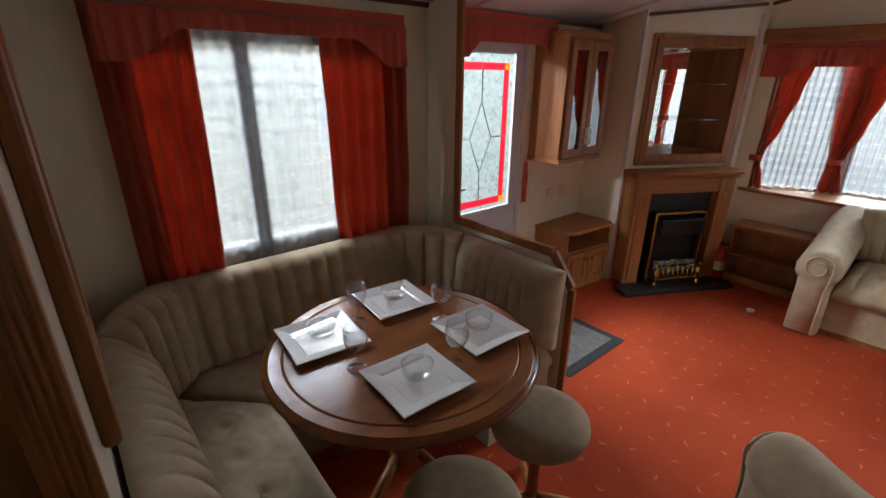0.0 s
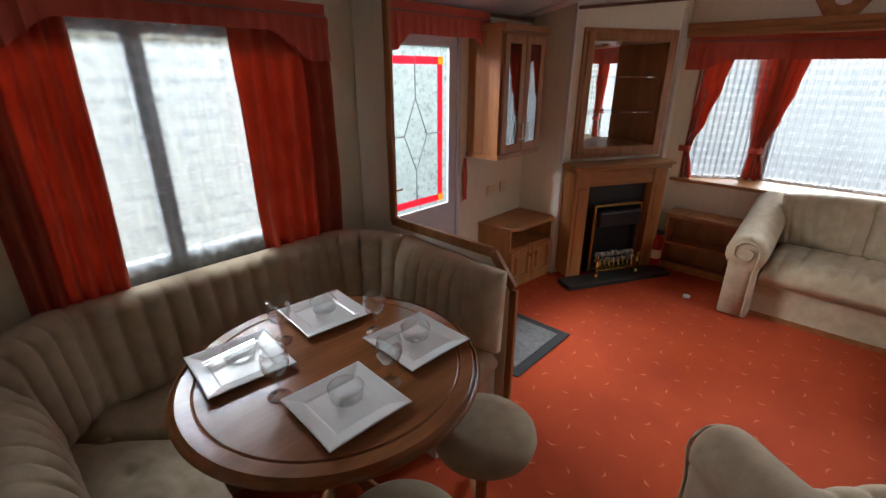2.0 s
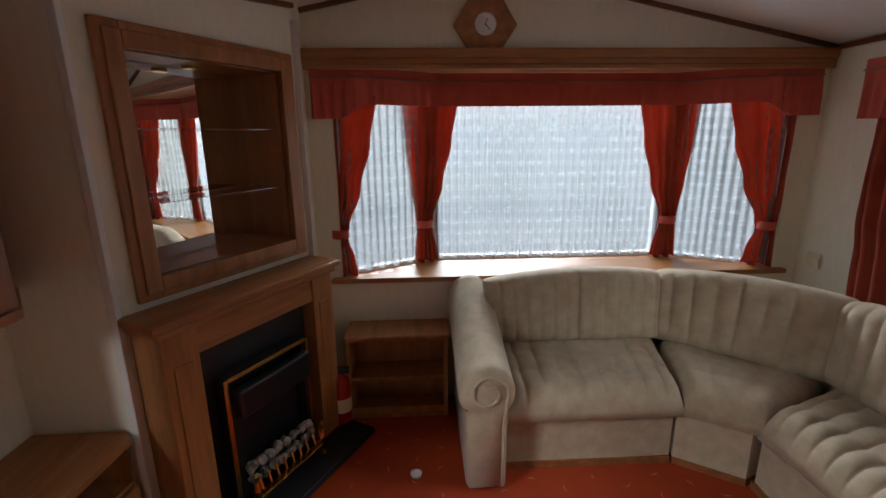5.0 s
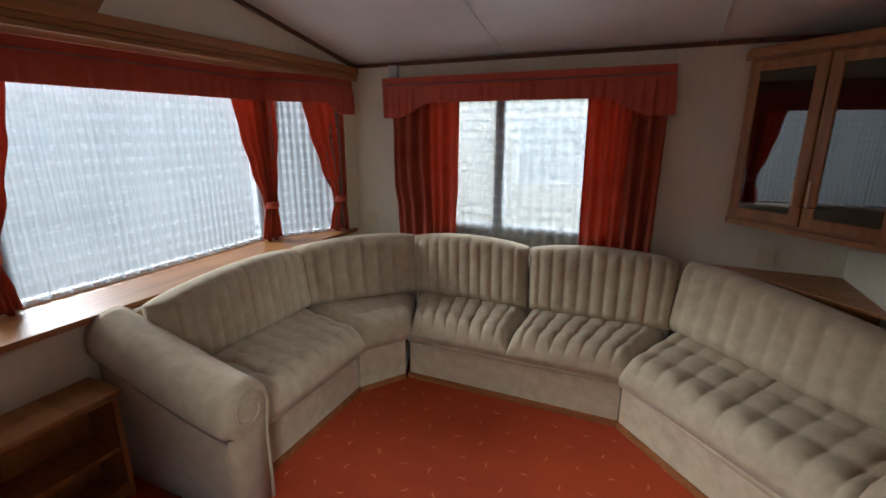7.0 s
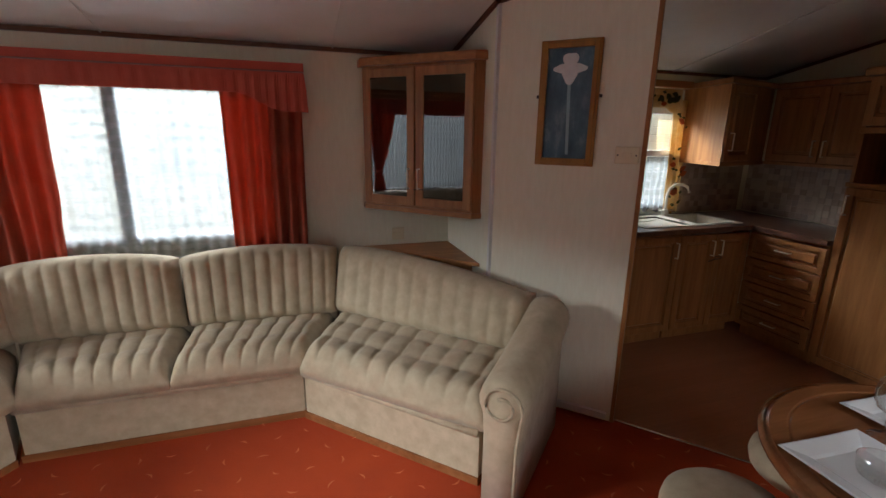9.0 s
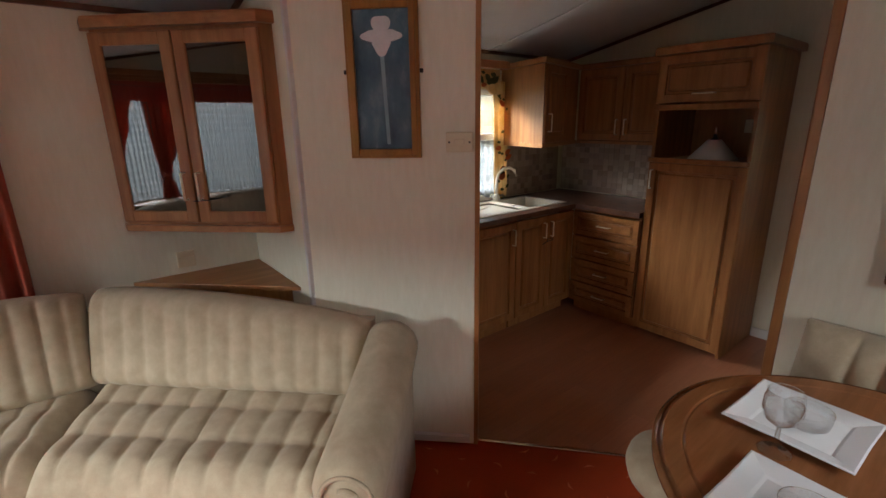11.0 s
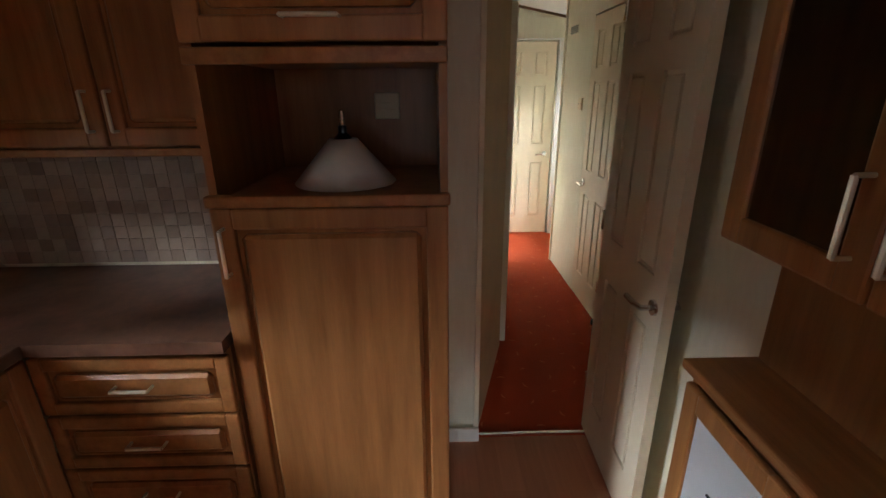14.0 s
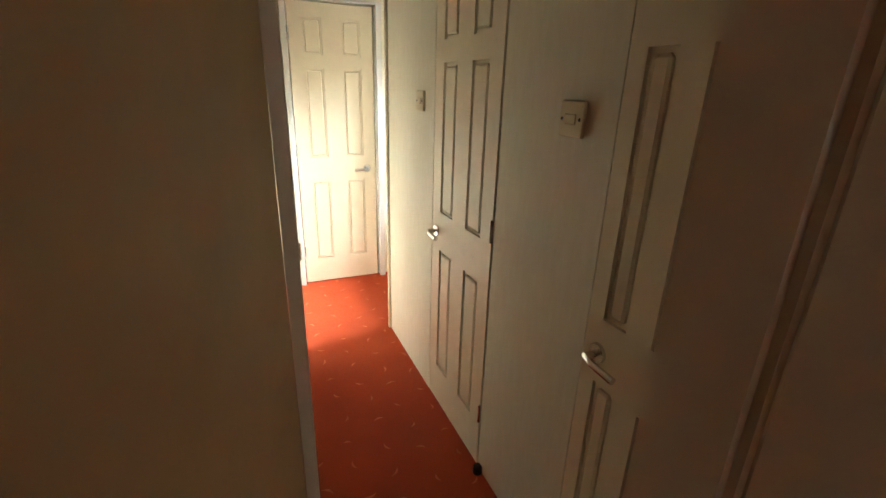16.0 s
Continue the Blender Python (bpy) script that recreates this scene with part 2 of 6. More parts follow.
M_MAT = plain("grey_door_mat", (0.13, 0.13, 0.13, 1), 0.95, var=0.3, scale=40, bmp=0.6)
M_MATB = plain("black_mat_border", (0.018, 0.02, 0.022, 1), 0.85, var=0.2, bmp=0.3)
M_REDP = plain("red_painted_steel", srgb(170, 24, 22), 0.3, var=0.1, bmp=0)
M_SHADE = plain("white_lamp_shade", (0.75, 0.77, 0.76, 1), 0.5, var=0.04, bmp=0.03)
M_COAL = plain("grey_coals", (0.25, 0.23, 0.2, 1), 0.9, var=0.6, scale=30, bmp=0.6, fine=40)
M_MESHP = plain("silver_white_panel", (0.55, 0.57, 0.6, 1), 0.4, var=0.05, bmp=0.2, fine=300)
M_FROST = frosted("textured_door_glass", (0.20, 0.22, 0.215, 1), (0.5, 0.55, 0.54, 1))
M_REDG = frosted("red_stained_glass", srgb(176, 30, 44), srgb(236, 60, 80))
M_YELG = frosted("amber_stained_glass", srgb(200, 120, 20), srgb(250, 170, 40))
M_LEAD = plain("lead_came", (0.06, 0.06, 0.065, 1), 0.5, bmp=0)
M_WINDP = fabric_mat("leaf_print_cotton", srgb(214, 164, 74), srgb(240, 226, 190), 5, translucent=0.4)
M_LEAFG = fabric_mat("leaf_print_green", srgb(60, 66, 34), srgb(80, 84, 44), 6)
M_LEAFR = fabric_mat("leaf_print_red", srgb(176, 70, 36), srgb(200, 110, 46), 6)
mir, _nt, _b = base_mat("mirror_silver")
_b.inputs["Metallic"].default_value, _b.inputs["Roughness"].default_value = 1.0, 0.01
_b.inputs["Base Color"].default_value = (0.88, 0.9, 0.89, 1)
M_MIRROR = mir


# ---- mesh helpers ----
def mesh_ob(name, bm, material, smooth=False):
    bmesh.ops.recalc_face_normals(bm, faces=bm.faces)
    me = bpy.data.meshes.new(name)
    bm.to_mesh(me)
    bm.free()
    for mt in (material if isinstance(material, (list, tuple)) else [material]):
        me.materials.append(mt)
    if smooth:
        for p in me.polygons:
            p.use_smooth = True
    return new(name, me)


def part(name, bm, material, parent, label="", smooth=False):
    ob = mesh_ob(name, bm, material, smooth)
    ob.parent = parent
    if label:
        ob["label"] = label
    return ob


def thing(name, x, y, z, rz, label, category, group="", kind=""):
    e = new(name)
    e.matrix_world = pose(x, y, z, 0, 0, rz)
    e.empty_display_size = 0.1
    return tagged(e, label, category, group, kind)


def bx(bm, x0, y0, z0, x1, y1, z1, bevel=0.0, m=None, seg=2):
    r = bmesh.ops.create_cube(bm, size=1)
    vs = r["verts"]
    for v in vs:
        v.co = Vector(((x0 + x1) / 2 + v.co.x * (x1 - x0), (y0 + y1) / 2 + v.co.y * (y1 - y0), (z0 + z1) / 2 + v.co.z * (z1 - z0)))
    if m is not None:
        for v in vs:
            v.co = m @ v.co
    if bevel:
        es = list({e for v in vs for e in v.link_edges})
        bmesh.ops.bevel(bm, geom=es, offset=bevel, segments=seg, affect='EDGES', profile=0.5)
    return bm


def box(*a, **k):
    return bx(bmesh.new(), *a, **k)


def prism(pts, z0, z1, bm=None, bevel=0.0):
    bm = bm or bmesh.new()
    lo = [bm.verts.new((x, y, z0)) for x, y in pts]
    hi = [bm.verts.new((x, y, z1)) for x, y in pts]
    n = len(pts)
    bm.faces.new(lo[::-1])
    top = bm.faces.new(hi)
    for i in range(n):
        bm.faces.new((lo[i], lo[(i + 1) % n], hi[(i + 1) % n], hi[i]))
    if bevel:
        bmesh.ops.bevel(bm, geom=list(top.edges), offset=bevel, segments=2, affect='EDGES', profile=0.5)
    return bm


def lathe(profile, seg=28, bm=None, cx=0, cy=0, closed=False):
    """A turned shape from (radius, height) pairs."""
    bm = bm or bmesh.new()
    rings = []
    for r, z in profile:
        if r < 1e-5:
            rings.append([bm.verts.new((cx, cy, z))])
        else:
            rings.append([bm.verts.new((cx + r * math.cos(2 * math.pi * i / seg), cy + r * math.sin(2 * math.pi * i / seg), z)) for i in range(seg)])
    for a, b in zip(rings, rings[1:]):
        for i in range(seg):
            j = (i + 1) % seg
            f = [a[i % len(a)], a[j % len(a)], b[j % len(b)], b[i % len(b)]]
            f = list(dict.fromkeys(f))
            if len(f) > 2:
                bm.faces.new(f)
    return bm


def tube(pts, r, seg=10, bm=None):
    bm = bm or bmesh.new()
    pts = [Vector(p) for p in pts]
    rings = []
    for i, p in enumerate(pts):
        d = (pts[min(i + 1, len(pts) - 1)] - pts[max(i - 1, 0)]).normalized()
        up = Vector((0, 0, 1)) if abs(d.z) < 0.9 else Vector((1, 0, 0))
        a = d.cross(up).normalized()
        b = d.cross(a)
        rings.append([bm.verts.new(p + r * (a * math.cos(2 * math.pi * k / seg) + b * math.sin(2 * math.pi * k / seg))) for k in range(seg)])
    for A, B in zip(rings, rings[1:]):
        for k in range(seg):
            bm.faces.new((A[k], A[(k + 1) % seg], B[(k + 1) % seg], B[k]))
    bm.faces.new(rings[0][::-1])
    bm.faces.new(rings[-1])
    return bm


# ---- setting ----
Y1, Y2, XF, RIDGE = 3.006, -0.67, 5.30, 1.17
EAVE, TOP = 2.01, 2.39


def zc(y):
    return TOP - (TOP - EAVE) * (RIDGE - y) / (RIDGE - Y2) if y < RIDGE else TOP - (TOP - EAVE) * (y - RIDGE) / (Y1 - RIDGE)


def wall(name, p, q, thick, holes=(), material=None, label="", top=None, z0=0.0):
    """A wall from p to q on the plan, thickened to its left side, with holes (along, along, z, z), up to the sloping ceiling."""
    bm = bmesh.new()
    p, q = Vector((*p, 0)), Vector((*q, 0))
    d = (q - p)
    length = d.length
    d.normalize()
    n = Vector((-d.y, d.x, 0)) * thick
    cuts = {0.0, length}
    for a, b, _, _ in holes:
        cuts |= {a, b}
    if abs(d.y) > 1e-3:
        k = (RIDGE - p.y) / d.y
        if 0 < k < length:
            cuts.add(k)
    cuts = sorted(cuts)
    for a, b in zip(cuts, cuts[1:]):
        ta, tb = ((top, top) if top else (zc((p + d * a).y) + 0.01, zc((p + d * b).y) + 0.01))
        spans = [(z0, z0, ta, tb)]
        for ha, hb, hz0, hz1 in holes:
            if ha <= a + 1e-6 and hb >= b - 1e-6:
                lo, lo2, hi, hi2 = spans.pop()
                if hz0 > lo:
                    spans.append((lo, lo2, hz0, hz0))
                spans.append((hz1, hz1, hi, hi2))
        for la, lb, ha_, hb_ in spans:
            pa, pb = p + d * a, p + d * b
            co = [pa + Vector((0, 0, la)), pb + Vector((0, 0, lb)), pb + Vector((0, 0, hb_)), pa + Vector((0, 0, ha_))]
            v = [bm.verts.new(c) for c in co] + [bm.verts.new(c + n) for c in co]
            for f in ((0, 1, 2, 3), (7, 6, 5, 4), (0, 4, 5, 1), (1, 5, 6, 2), (2, 6, 7, 3), (3, 7, 4, 0)):
                bm.faces.new([v[i] for i in f])
    ob = mesh_ob(name, bm, material or M_WALL)
    return tagged(ob, label or "cream textured wallpaper wall of the caravan", "wall", kind="structure")


XB = -4.4
floor = tagged(mesh_ob("floor", box(XB, Y2 - 0.06, -0.08, XF + 0.06, Y1 + 0.06, 0), M_CARPET), "orange-red carpet with small pale flecks", "floor", kind="structure")
KIT = [(-0.70, -0.67), (2.12, -0.67), (2.12, 0.07), (1.585, 0.60), (0.79, 1.52), (0.79, 1.774), (-0.70, 1.774)]
tagged(mesh_ob("floor_kitchen", prism(KIT, 0.0, 0.004), M_VINYL), "warm brown wood-effect vinyl kitchen floor", "floor", kind="structure")

# outer walls
wall("wall_north", (XF + 0.02, Y1), (XB, Y1), -0.06, [(XF + 0.02 - 3.46, XF + 0.02 - 2.70, 0.0, 1.90), (XF + 0.02 - 2.26, XF + 0.02 - 1.14, 0.84, 1.82), (XF + 3.02 + 0.02, XF + 3.78 + 0.02, 0.9, 1.85)], top=2.03)
wall("wall_south", (XB, Y2), (XF + 0.02, Y2), -0.06, [(-XB + 3.28, -XB + 4.66, 0.84, 1.80), (-XB + 0.06, -XB + 0.84, 0.94, 1.74)], top=2.03)
wall("wall_front", (XF, Y2), (XF, Y1), -0.06, [(0.14, 2.70, 0.775, 1.93)])
wall("wall_bay_below", (XF + 0.06, -0.50), (XF + 0.40, 0.0), -0.04, top=0.76)
wall("wall_bay_below_middle", (XF + 0.40, 0.0), (XF + 0.40, 1.5), -0.04, top=0.76)
wall("wall_bay_below_side", (XF + 0.40, 1.5), (XF + 0.06, 2.02), -0.04, top=0.76)
wall("wall_back", (XB, Y2), (XB, Y1), 0.06)
# lounge to kitchen screen: a short straight piece and a slanting one
wall("wall_screen", (2.127, Y2), (2.127, 0.09), 0.04)
wall("wall_screen_slanted", (2.127, 0.09), (1.604, 0.61), 0.04)
wall("wall_dining", (0.80, 1.535), (0.80, Y1), 0.05)
# kitchen back wall with the way into the corridor
wall("wall_kitchen_back", (-0.72, Y2), (-0.72, Y1), 0.05, [(1.19 - Y2, 1.72 - Y2, 0.0, 1.93)])
wall("wall_corridor_slanted", (-0.78, 1.20), (-1.50, 1.40), 0.04, material=M_TAN, label="corridor wall, wallpaper coloured tan for warm carpet bounce, set at a slant")
wall("wall_corridor_left", (-1.55, 1.40), (XB, 1.43), 0.04)
wall("wall_corridor_right", (-0.78, 2.085), (-2.98, 2.085), -0.05, [(0.18, 0.50, 0.0, 1.95), (0.985, 1.535, 0.0, 1.96)])
wall("wall_corridor_turn", (-2.98, 2.135), (-2.98, Y1), -0.05)
wall("wall_corridor_end", (-3.86, 1.35), (-3.86, Y1), 0.05, [(0.32, 0.90, 0.0, 1.95)])
wall("wall_behind_dresser", (0.755, 1.775), (-0.70, 1.775), -0.04)

# ceiling: two slopes with joint strips
bm = bmesh.new()
for a, b in ((Y2 - 0.06, RIDGE), (RIDGE, Y1 + 0.06)):
    za, zb = zc(max(a, Y2)), zc(min(b, Y1))
    v = [bm.verts.new(c) for c in ((XB, a, za), (XF + 0.06, a, za), (XF + 0.06, b, zb), (XB, b, zb))]
    w = [bm.verts.new(c.co + Vector((0, 0, 0.05))) for c in v]
    bm.faces.new(v)
    bm.faces.new(w[::-1])
    for i in range(4):
        bm.faces.new((v[i], w[i], w[(i + 1) % 4], v[(i + 1) % 4]))
tagged(mesh_ob("ceiling", bm, M_CEIL), "white sloping caravan ceiling boards", "ceiling", kind="structure")


def put(name, bm, material, parent, label="", smooth=False):
    """A part built in the room's own coordinates."""
    inv = pose(*parent.matrix_world.translation).inverted() if not parent.parent else parent.matrix_world.inverted()
    bmesh.ops.transform(bm, matrix=inv, verts=bm.verts)
    return part(name, bm, material, parent, label, smooth)


def grid_faces(bm, rows, flip=False):
    for a, b in zip(rows, rows[1:]):
        for i in range(len(a) - 1):
            f = (a[i], a[i + 1], b[i + 1], b[i])
            bm.faces.new(f[::-1] if flip else f)


def cushion(c00, c10, c11, c01, n, th, r=0.06, flutes=0, cross=0, hump=0.0, nu=56, nv=22, depth=0.024, seed=0, bm=None, tuft=False, dimples=()):
    """A stuffed cushion on the patch of four corners, swelling along n, with sewn channels."""
    bm = bm or bmesh.new()
    c = [Vector(k) for k in (c00, c10, c11, c01)]
    n = Vector(n).normalized()
    lu = ((c[1] - c[0]).length + (c[2] - c[3]).length) / 2
    lv = ((c[3] - c[0]).length + (c[2] - c[1]).length) / 2

    def samples(k, length):
        e = [0, 0.06, 0.16, 0.32, 0.55, 0.85]
        f = min(r / length, 0.3)
        a = [f * x for x in e]
        mid = [f + (1 - 2 * f) * i / k for i in range(k + 1)]
        return a + mid + [1 - x for x in a[::-1]]

    us, vs = samples(nu, lu), samples(nv, lv)
    rows = []
    for v in vs:
        row = []
        for u in us:
            p = (c[0] * (1 - u) + c[1] * u) * (1 - v) + (c[3] * (1 - u) + c[2] * u) * v
            p = p + Vector((0, 0, hump * v * math.sin(math.pi * u) ** 0.6 if 0 < u < 1 else 0))
            du, dv = min(u, 1 - u) * lu, min(v, 1 - v) * lv
            e = lambda d: math.sqrt(max(0.0, 1 - (1 - min(d / r, 1)) ** 2))
            h = th * (0.25 + 0.75 * e(du) * e(dv)) if du > 0 and dv > 0 else th * 0.25
            inner = e(du) * e(dv)
            if flutes:
                k = abs(math.sin(math.pi * u * flutes))
                h -= depth * (1 - k ** (0.4 if tuft else 0.3)) * (0.75 + 0.45 * math.exp(-((v - 0.12) / 0.16) ** 2) if tuft else 1) * inner
            if cross:
                k2 = abs(math.sin(math.pi * v * cross))
                h -= depth * 0.9 * (1 - k2 ** 0.35) * inner
            h += 0.004 * noise.noise(p * 9 + Vector((seed, 0, 0))) * inner + 0.006 * noise.noise(p * 3) * inner
            for q in dimples:
                dd = (p - Vector(q)).to_2d().length
                h -= 0.024 * math.exp(-(dd / 0.032) ** 2) - 0.0022 * math.sin(dd * 95 + 3 * noise.noise(p * 14)) * math.exp(-(dd / 0.11) ** 2)
            row.append(bm.verts.new(p + n * h))
        rows.append(row)
    grid_faces(bm, rows)
    rim = [v for v in rows[0]] + [rw[-1] for rw in rows[1:]] + [v for v in rows[-1][-2::-1]] + [rw[0] for rw in rows[-2:0:-1]]
    low = [bm.verts.new(v.co - n * th * 0.25) for v in rim]
    k = len(rim)
    for i in range(k):
        bm.faces.new((rim[i], low[i], low[(i + 1) % k], rim[(i + 1) % k]))
    bm.faces.new(low)
    return bm


def curtain(p0, p1, z0, z1, folds, widths, anchor=0.5, amp=0.028, seed=0, nz=26):
    """Hanging cloth from p0 to p1 on the plan. widths: (height 0..1 from the top, share of the full width)."""
    bm = bmesh.new()
    p0, p1 = Vector((*p0, 0)), Vector((*p1, 0))
    d = p1 - p0
    nrm = Vector((-d.y, d.x, 0)).normalized()
    nu = folds * 8
    layers = []
    for side in (0.0, 0.004):
        rows = []
        for j in range(nz + 1):
            s = j / nz
            for (a, wa), (b, wb) in zip(widths, widths[1:]):
                if a <= s <= b:
                    k = (s - a) / (b - a)
                    k = k * k * (3 - 2 * k)
                    w = wa + (wb - wa) * k
            row = []
            for i in range(nu + 1):
                u = i / nu
                x = anchor + (u - anchor) * w
                ph = 2 * math.pi * folds * (u + 0.04 * noise.noise(Vector((seed, u * 3, 0))))
                a_ = amp * (0.45 + 0.55 * min(1, s * 4)) * (0.6 + 0.4 * w) * (0.8 + 0.5 * noise.noise(Vector((u * 5, s * 1.5, seed))))
                off = a_ * math.sin(ph + 0.7 * noise.noise(Vector((u * 2, s * 2, seed + 5)))) + 0.01 * noise.noise(Vector((u * 7, s * 4, seed + 9)))
                p = p0 + d * x + nrm * (off + side)
                row.append(bm.verts.new((p.x, p.y, z1 + (z0 - z1) * s + (0.012 * math.sin(ph * 0.5) if j == nz else 0))))
            rows.append(row)
        layers.append(rows)
        grid_faces(bm, rows, flip=side > 0)
    a, b = layers
    edge = lambda r: r[0] + [q[-1] for q in r[1:]] + r[-1][-2::-1] + [q[0] for q in r[-2:0:-1]]
    ea, eb = edge(a), edge(b)
    for i in range(len(ea)):
        j = (i + 1) % len(ea)
        bm.faces.new((ea[i], ea[j], eb[j], eb[i]))
    return bm


def net(p0, p1, z0, z1, folds, amp=0.012, seed=0):
    return curtain(p0, p1, z0, z1, folds, [(0, 1), (1, 1)], 0.5, amp, seed, 10)


def pelmet(path, ztop, zend, zmid, ends=0.28, pleat=0.055, thick=0.02):
    """A stiffened, pleated valance along the path, deeper at both ends with a curved step."""
    bm = bmesh.new()
    pts = [Vector((*p, 0)) for p in path]
    seg = [(b - a).length for a, b in zip(pts, pts[1:])]
    total = sum(seg)
    n = int(total / 0.012)
    front, back = [], []
    for i in range(n + 1):
        s = total * i / n
        k, acc = 0, 0
        while k < len(seg) - 1 and s > acc + seg[k]:
            acc += seg[k]
            k += 1
        d = (pts[k + 1] - pts[k]).normalized()
        p = pts[k] + d * (s - acc)
        nr = Vector((-d.y, d.x, 0))
        e = min(s, total - s)
        q = min(1, max(0, (e - ends * 0.45) / (ends * 0.55)))
        q = q * q * (3 - 2 * q)
        zb = zend + (zmid - zend) * q
        ph = (s / pleat) % 1
        off = 0.02 * (1 - min(ph, 1 - ph) * 2) ** 2 * (1 - 0.75 * q) + 0.004 * math.sin(s * 90)
        cols = []
        for z, o in ((ztop, 0.0), (ztop - 0.045, 0.002), (ztop - 0.05, -0.004), (ztop - 0.055, 0.0), ((ztop + zb) / 2, off * 0.6), (zb, off)):
            cols.append(p + nr * o + Vector((0, 0, z)))
        front.append([bm.verts.new(c) for c in cols])
        back.append([bm.verts.new(Vector((p.x, p.y, c.z)) - nr * thick) for c in cols])
    grid_faces(bm, front)
    grid_faces(bm, back, True)
    for A, B in ((front[0], back[0]), (front[-1], back[-1])):
        for i in range(5):
            bm.faces.new((A[i], A[i + 1], B[i + 1], B[i]))
    for j in range(n):
        bm.faces.new((front[j][0], front[j + 1][0], back[j + 1][0], back[j][0]))
        bm.faces.new((front[j][5], back[j][5], back[j + 1][5], front[j + 1][5]))
    return bm


def braid(path, z, out=0.006):
    """A thin braid along the same path as a valance."""
    bm = bmesh.new()
    for a, b in zip(path, path[1:]):
        a, b = Vector((*a, 0)), Vector((*b, 0))
        d = (b - a).normalized()
        o = Vector((-d.y, d.x, 0)) * out
        tube([a + o + Vector((0, 0, z)), b + o + Vector((0, 0, z))], 0.005, 6, bm)
    return bm


def raised_door(w, h, t=0.02, fr=0.055, glazed=False):
    """A cabinet door in its own xz plane, facing -y, with a framed and raised middle."""
    bm = bmesh.new()
    bx(bm, 0, -t, 0, fr, 0, h, 0.006)
    bx(bm, w - fr, -t, 0, w, 0, h, 0.006)
    bx(bm, fr - 0.004, -t, 0.001, w - fr + 0.004, 0, fr, 0.006)
    bx(bm, fr - 0.004, -t, h - fr, w - fr + 0.004, 0, h - 0.001, 0.006)
    if not glazed:
        bx(bm, fr - 0.002, -t * 0.3, fr - 0.002, w - fr + 0.002, 0, h - fr + 0.002)
    return bm


def raised_panel(w, h, t=0.02, fr=0.055, g=0.012):
    """The raised middle of such a door."""
    return box(fr + g, -t * 1.02, fr + g, w - fr - g, -t * 0.05, h - fr - g, 0.013, seg=1)


def bow_handle(length, upright=True, out=0.028):
    h = length / 2
    pts = [(0, 0, -h), (0, -out, -h), (0, -out, -h * 0.6), (0, -out, h * 0.6), (0, -out, h), (0, 0, h)]
    if not upright:
        pts = [(z, y, 0) for x, y, z in pts]
    bm = tube(pts[1:5], 0.0052, 8)
    for e in (-h, h):
        tube([(0, 0, e), (0, -out, e)] if upright else [(e, 0, 0), (e, -out, 0)], 0.004, 8, bm)
    return bm


def child_at(ob, x, y, z, rz=0, rx=0, ry=0):
    ob.matrix_basis = pose(x, y, z, rx, ry, rz)
    return ob


def add_door(unit, x, z, w, h, y, handle=None, upright=True, glazed=False, hl=0.11):
    d = child_at(part("door", raised_door(w, h, glazed=glazed), M_OAK, unit), x, y, z)
    if not glazed:
        part("panel", raised_panel(w, h), M_OAK, d)
    if glazed:
        part("pane", box(0.05, -0.012, 0.05, w - 0.05, -0.008, h - 0.05), M_DKGLASS, d, "dark smoked glass pane")
    if handle:
        child_at(part("handle", bow_handle(hl, upright), M_HANDLE, d, "slim pale brass bar handle"), handle[0], -0.02, handle[1])
    return d


def boards(unit, w, d, h, t=0.018, z=0.0, shelves=(), material=None):
    """An open-fronted cabinet body, board by board."""
    mt = material or M_OAK
    part("side", box(0, -d, z, t, 0, z + h), mt, unit)
    part("side", box(w - t, -d, z, w, 0, z + h), mt, unit)
    part("bottom", box(t, -d, z, w - t, 0, z + t), mt, unit)
    part("top_board", box(t, -d, z + h - t, w - t, 0, z + h), mt, unit)
    part("back", box(t, -0.008, z + t, w - t, 0, z + h - t), mt, unit)
    for k in shelves:
        part("shelf", box(t, -d + 0.01, z + k - t / 2, w - t, -0.008, z + k + t / 2), mt, unit)


def carcass(w, d, h, t=0.018, front=True, shelves=(), bm=None):
    bm = bm or bmesh.new()
    bx(bm, 0, -d, 0, t, 0, h)
    bx(bm, w - t, -d, 0, w, 0, h)
    bx(bm, t, -d, 0, w - t, 0, t)
    bx(bm, t, -d, h - t, w - t, 0, h)
    bx(bm, t, -0.008, t, w - t, 0, h - t)
    for z in shelves:
        bx(bm, t, -d + 0.01, z - t / 2, w - t, -0.008, z + t / 2)
    return bm


# ---- ceiling and wall trim ----
def strip(name, a, b, r, material, label):
    a, b = Vector(a), Vector(b)
    m = Matrix.Translation((a + b) / 2) @ (b - a).to_track_quat('X', 'Z').to_matrix().to_4x4()
    L = (b - a).length / 2
    return tagged(mesh_ob(name, box(-L, -r, -r, L, r, r, 0.003, m), material), label, "trim", kind="structure")


strip("trim_ceiling_south", (2.13, Y2 + 0.01, EAVE - 0.005), (XF, Y2 + 0.01, EAVE - 0.005), 0.012, M_TRIM, "brown wooden ceiling trim")
strip("trim_ceiling_north", (0.80, Y1 - 0.01, EAVE - 0.005), (XF, Y1 - 0.01, EAVE - 0.005), 0.012, M_TRIM, "brown wooden ceiling trim")
strip("trim_front_a", (XF - 0.01, Y2, EAVE), (XF - 0.01, RIDGE, TOP - 0.005), 0.012, M_TRIM, "brown wooden ceiling trim")
strip("trim_front_b", (XF - 0.01, RIDGE, TOP - 0.005), (XF - 0.01, 2.16, zc(2.16) - 0.005), 0.012, M_TRIM, "brown wooden ceiling trim")
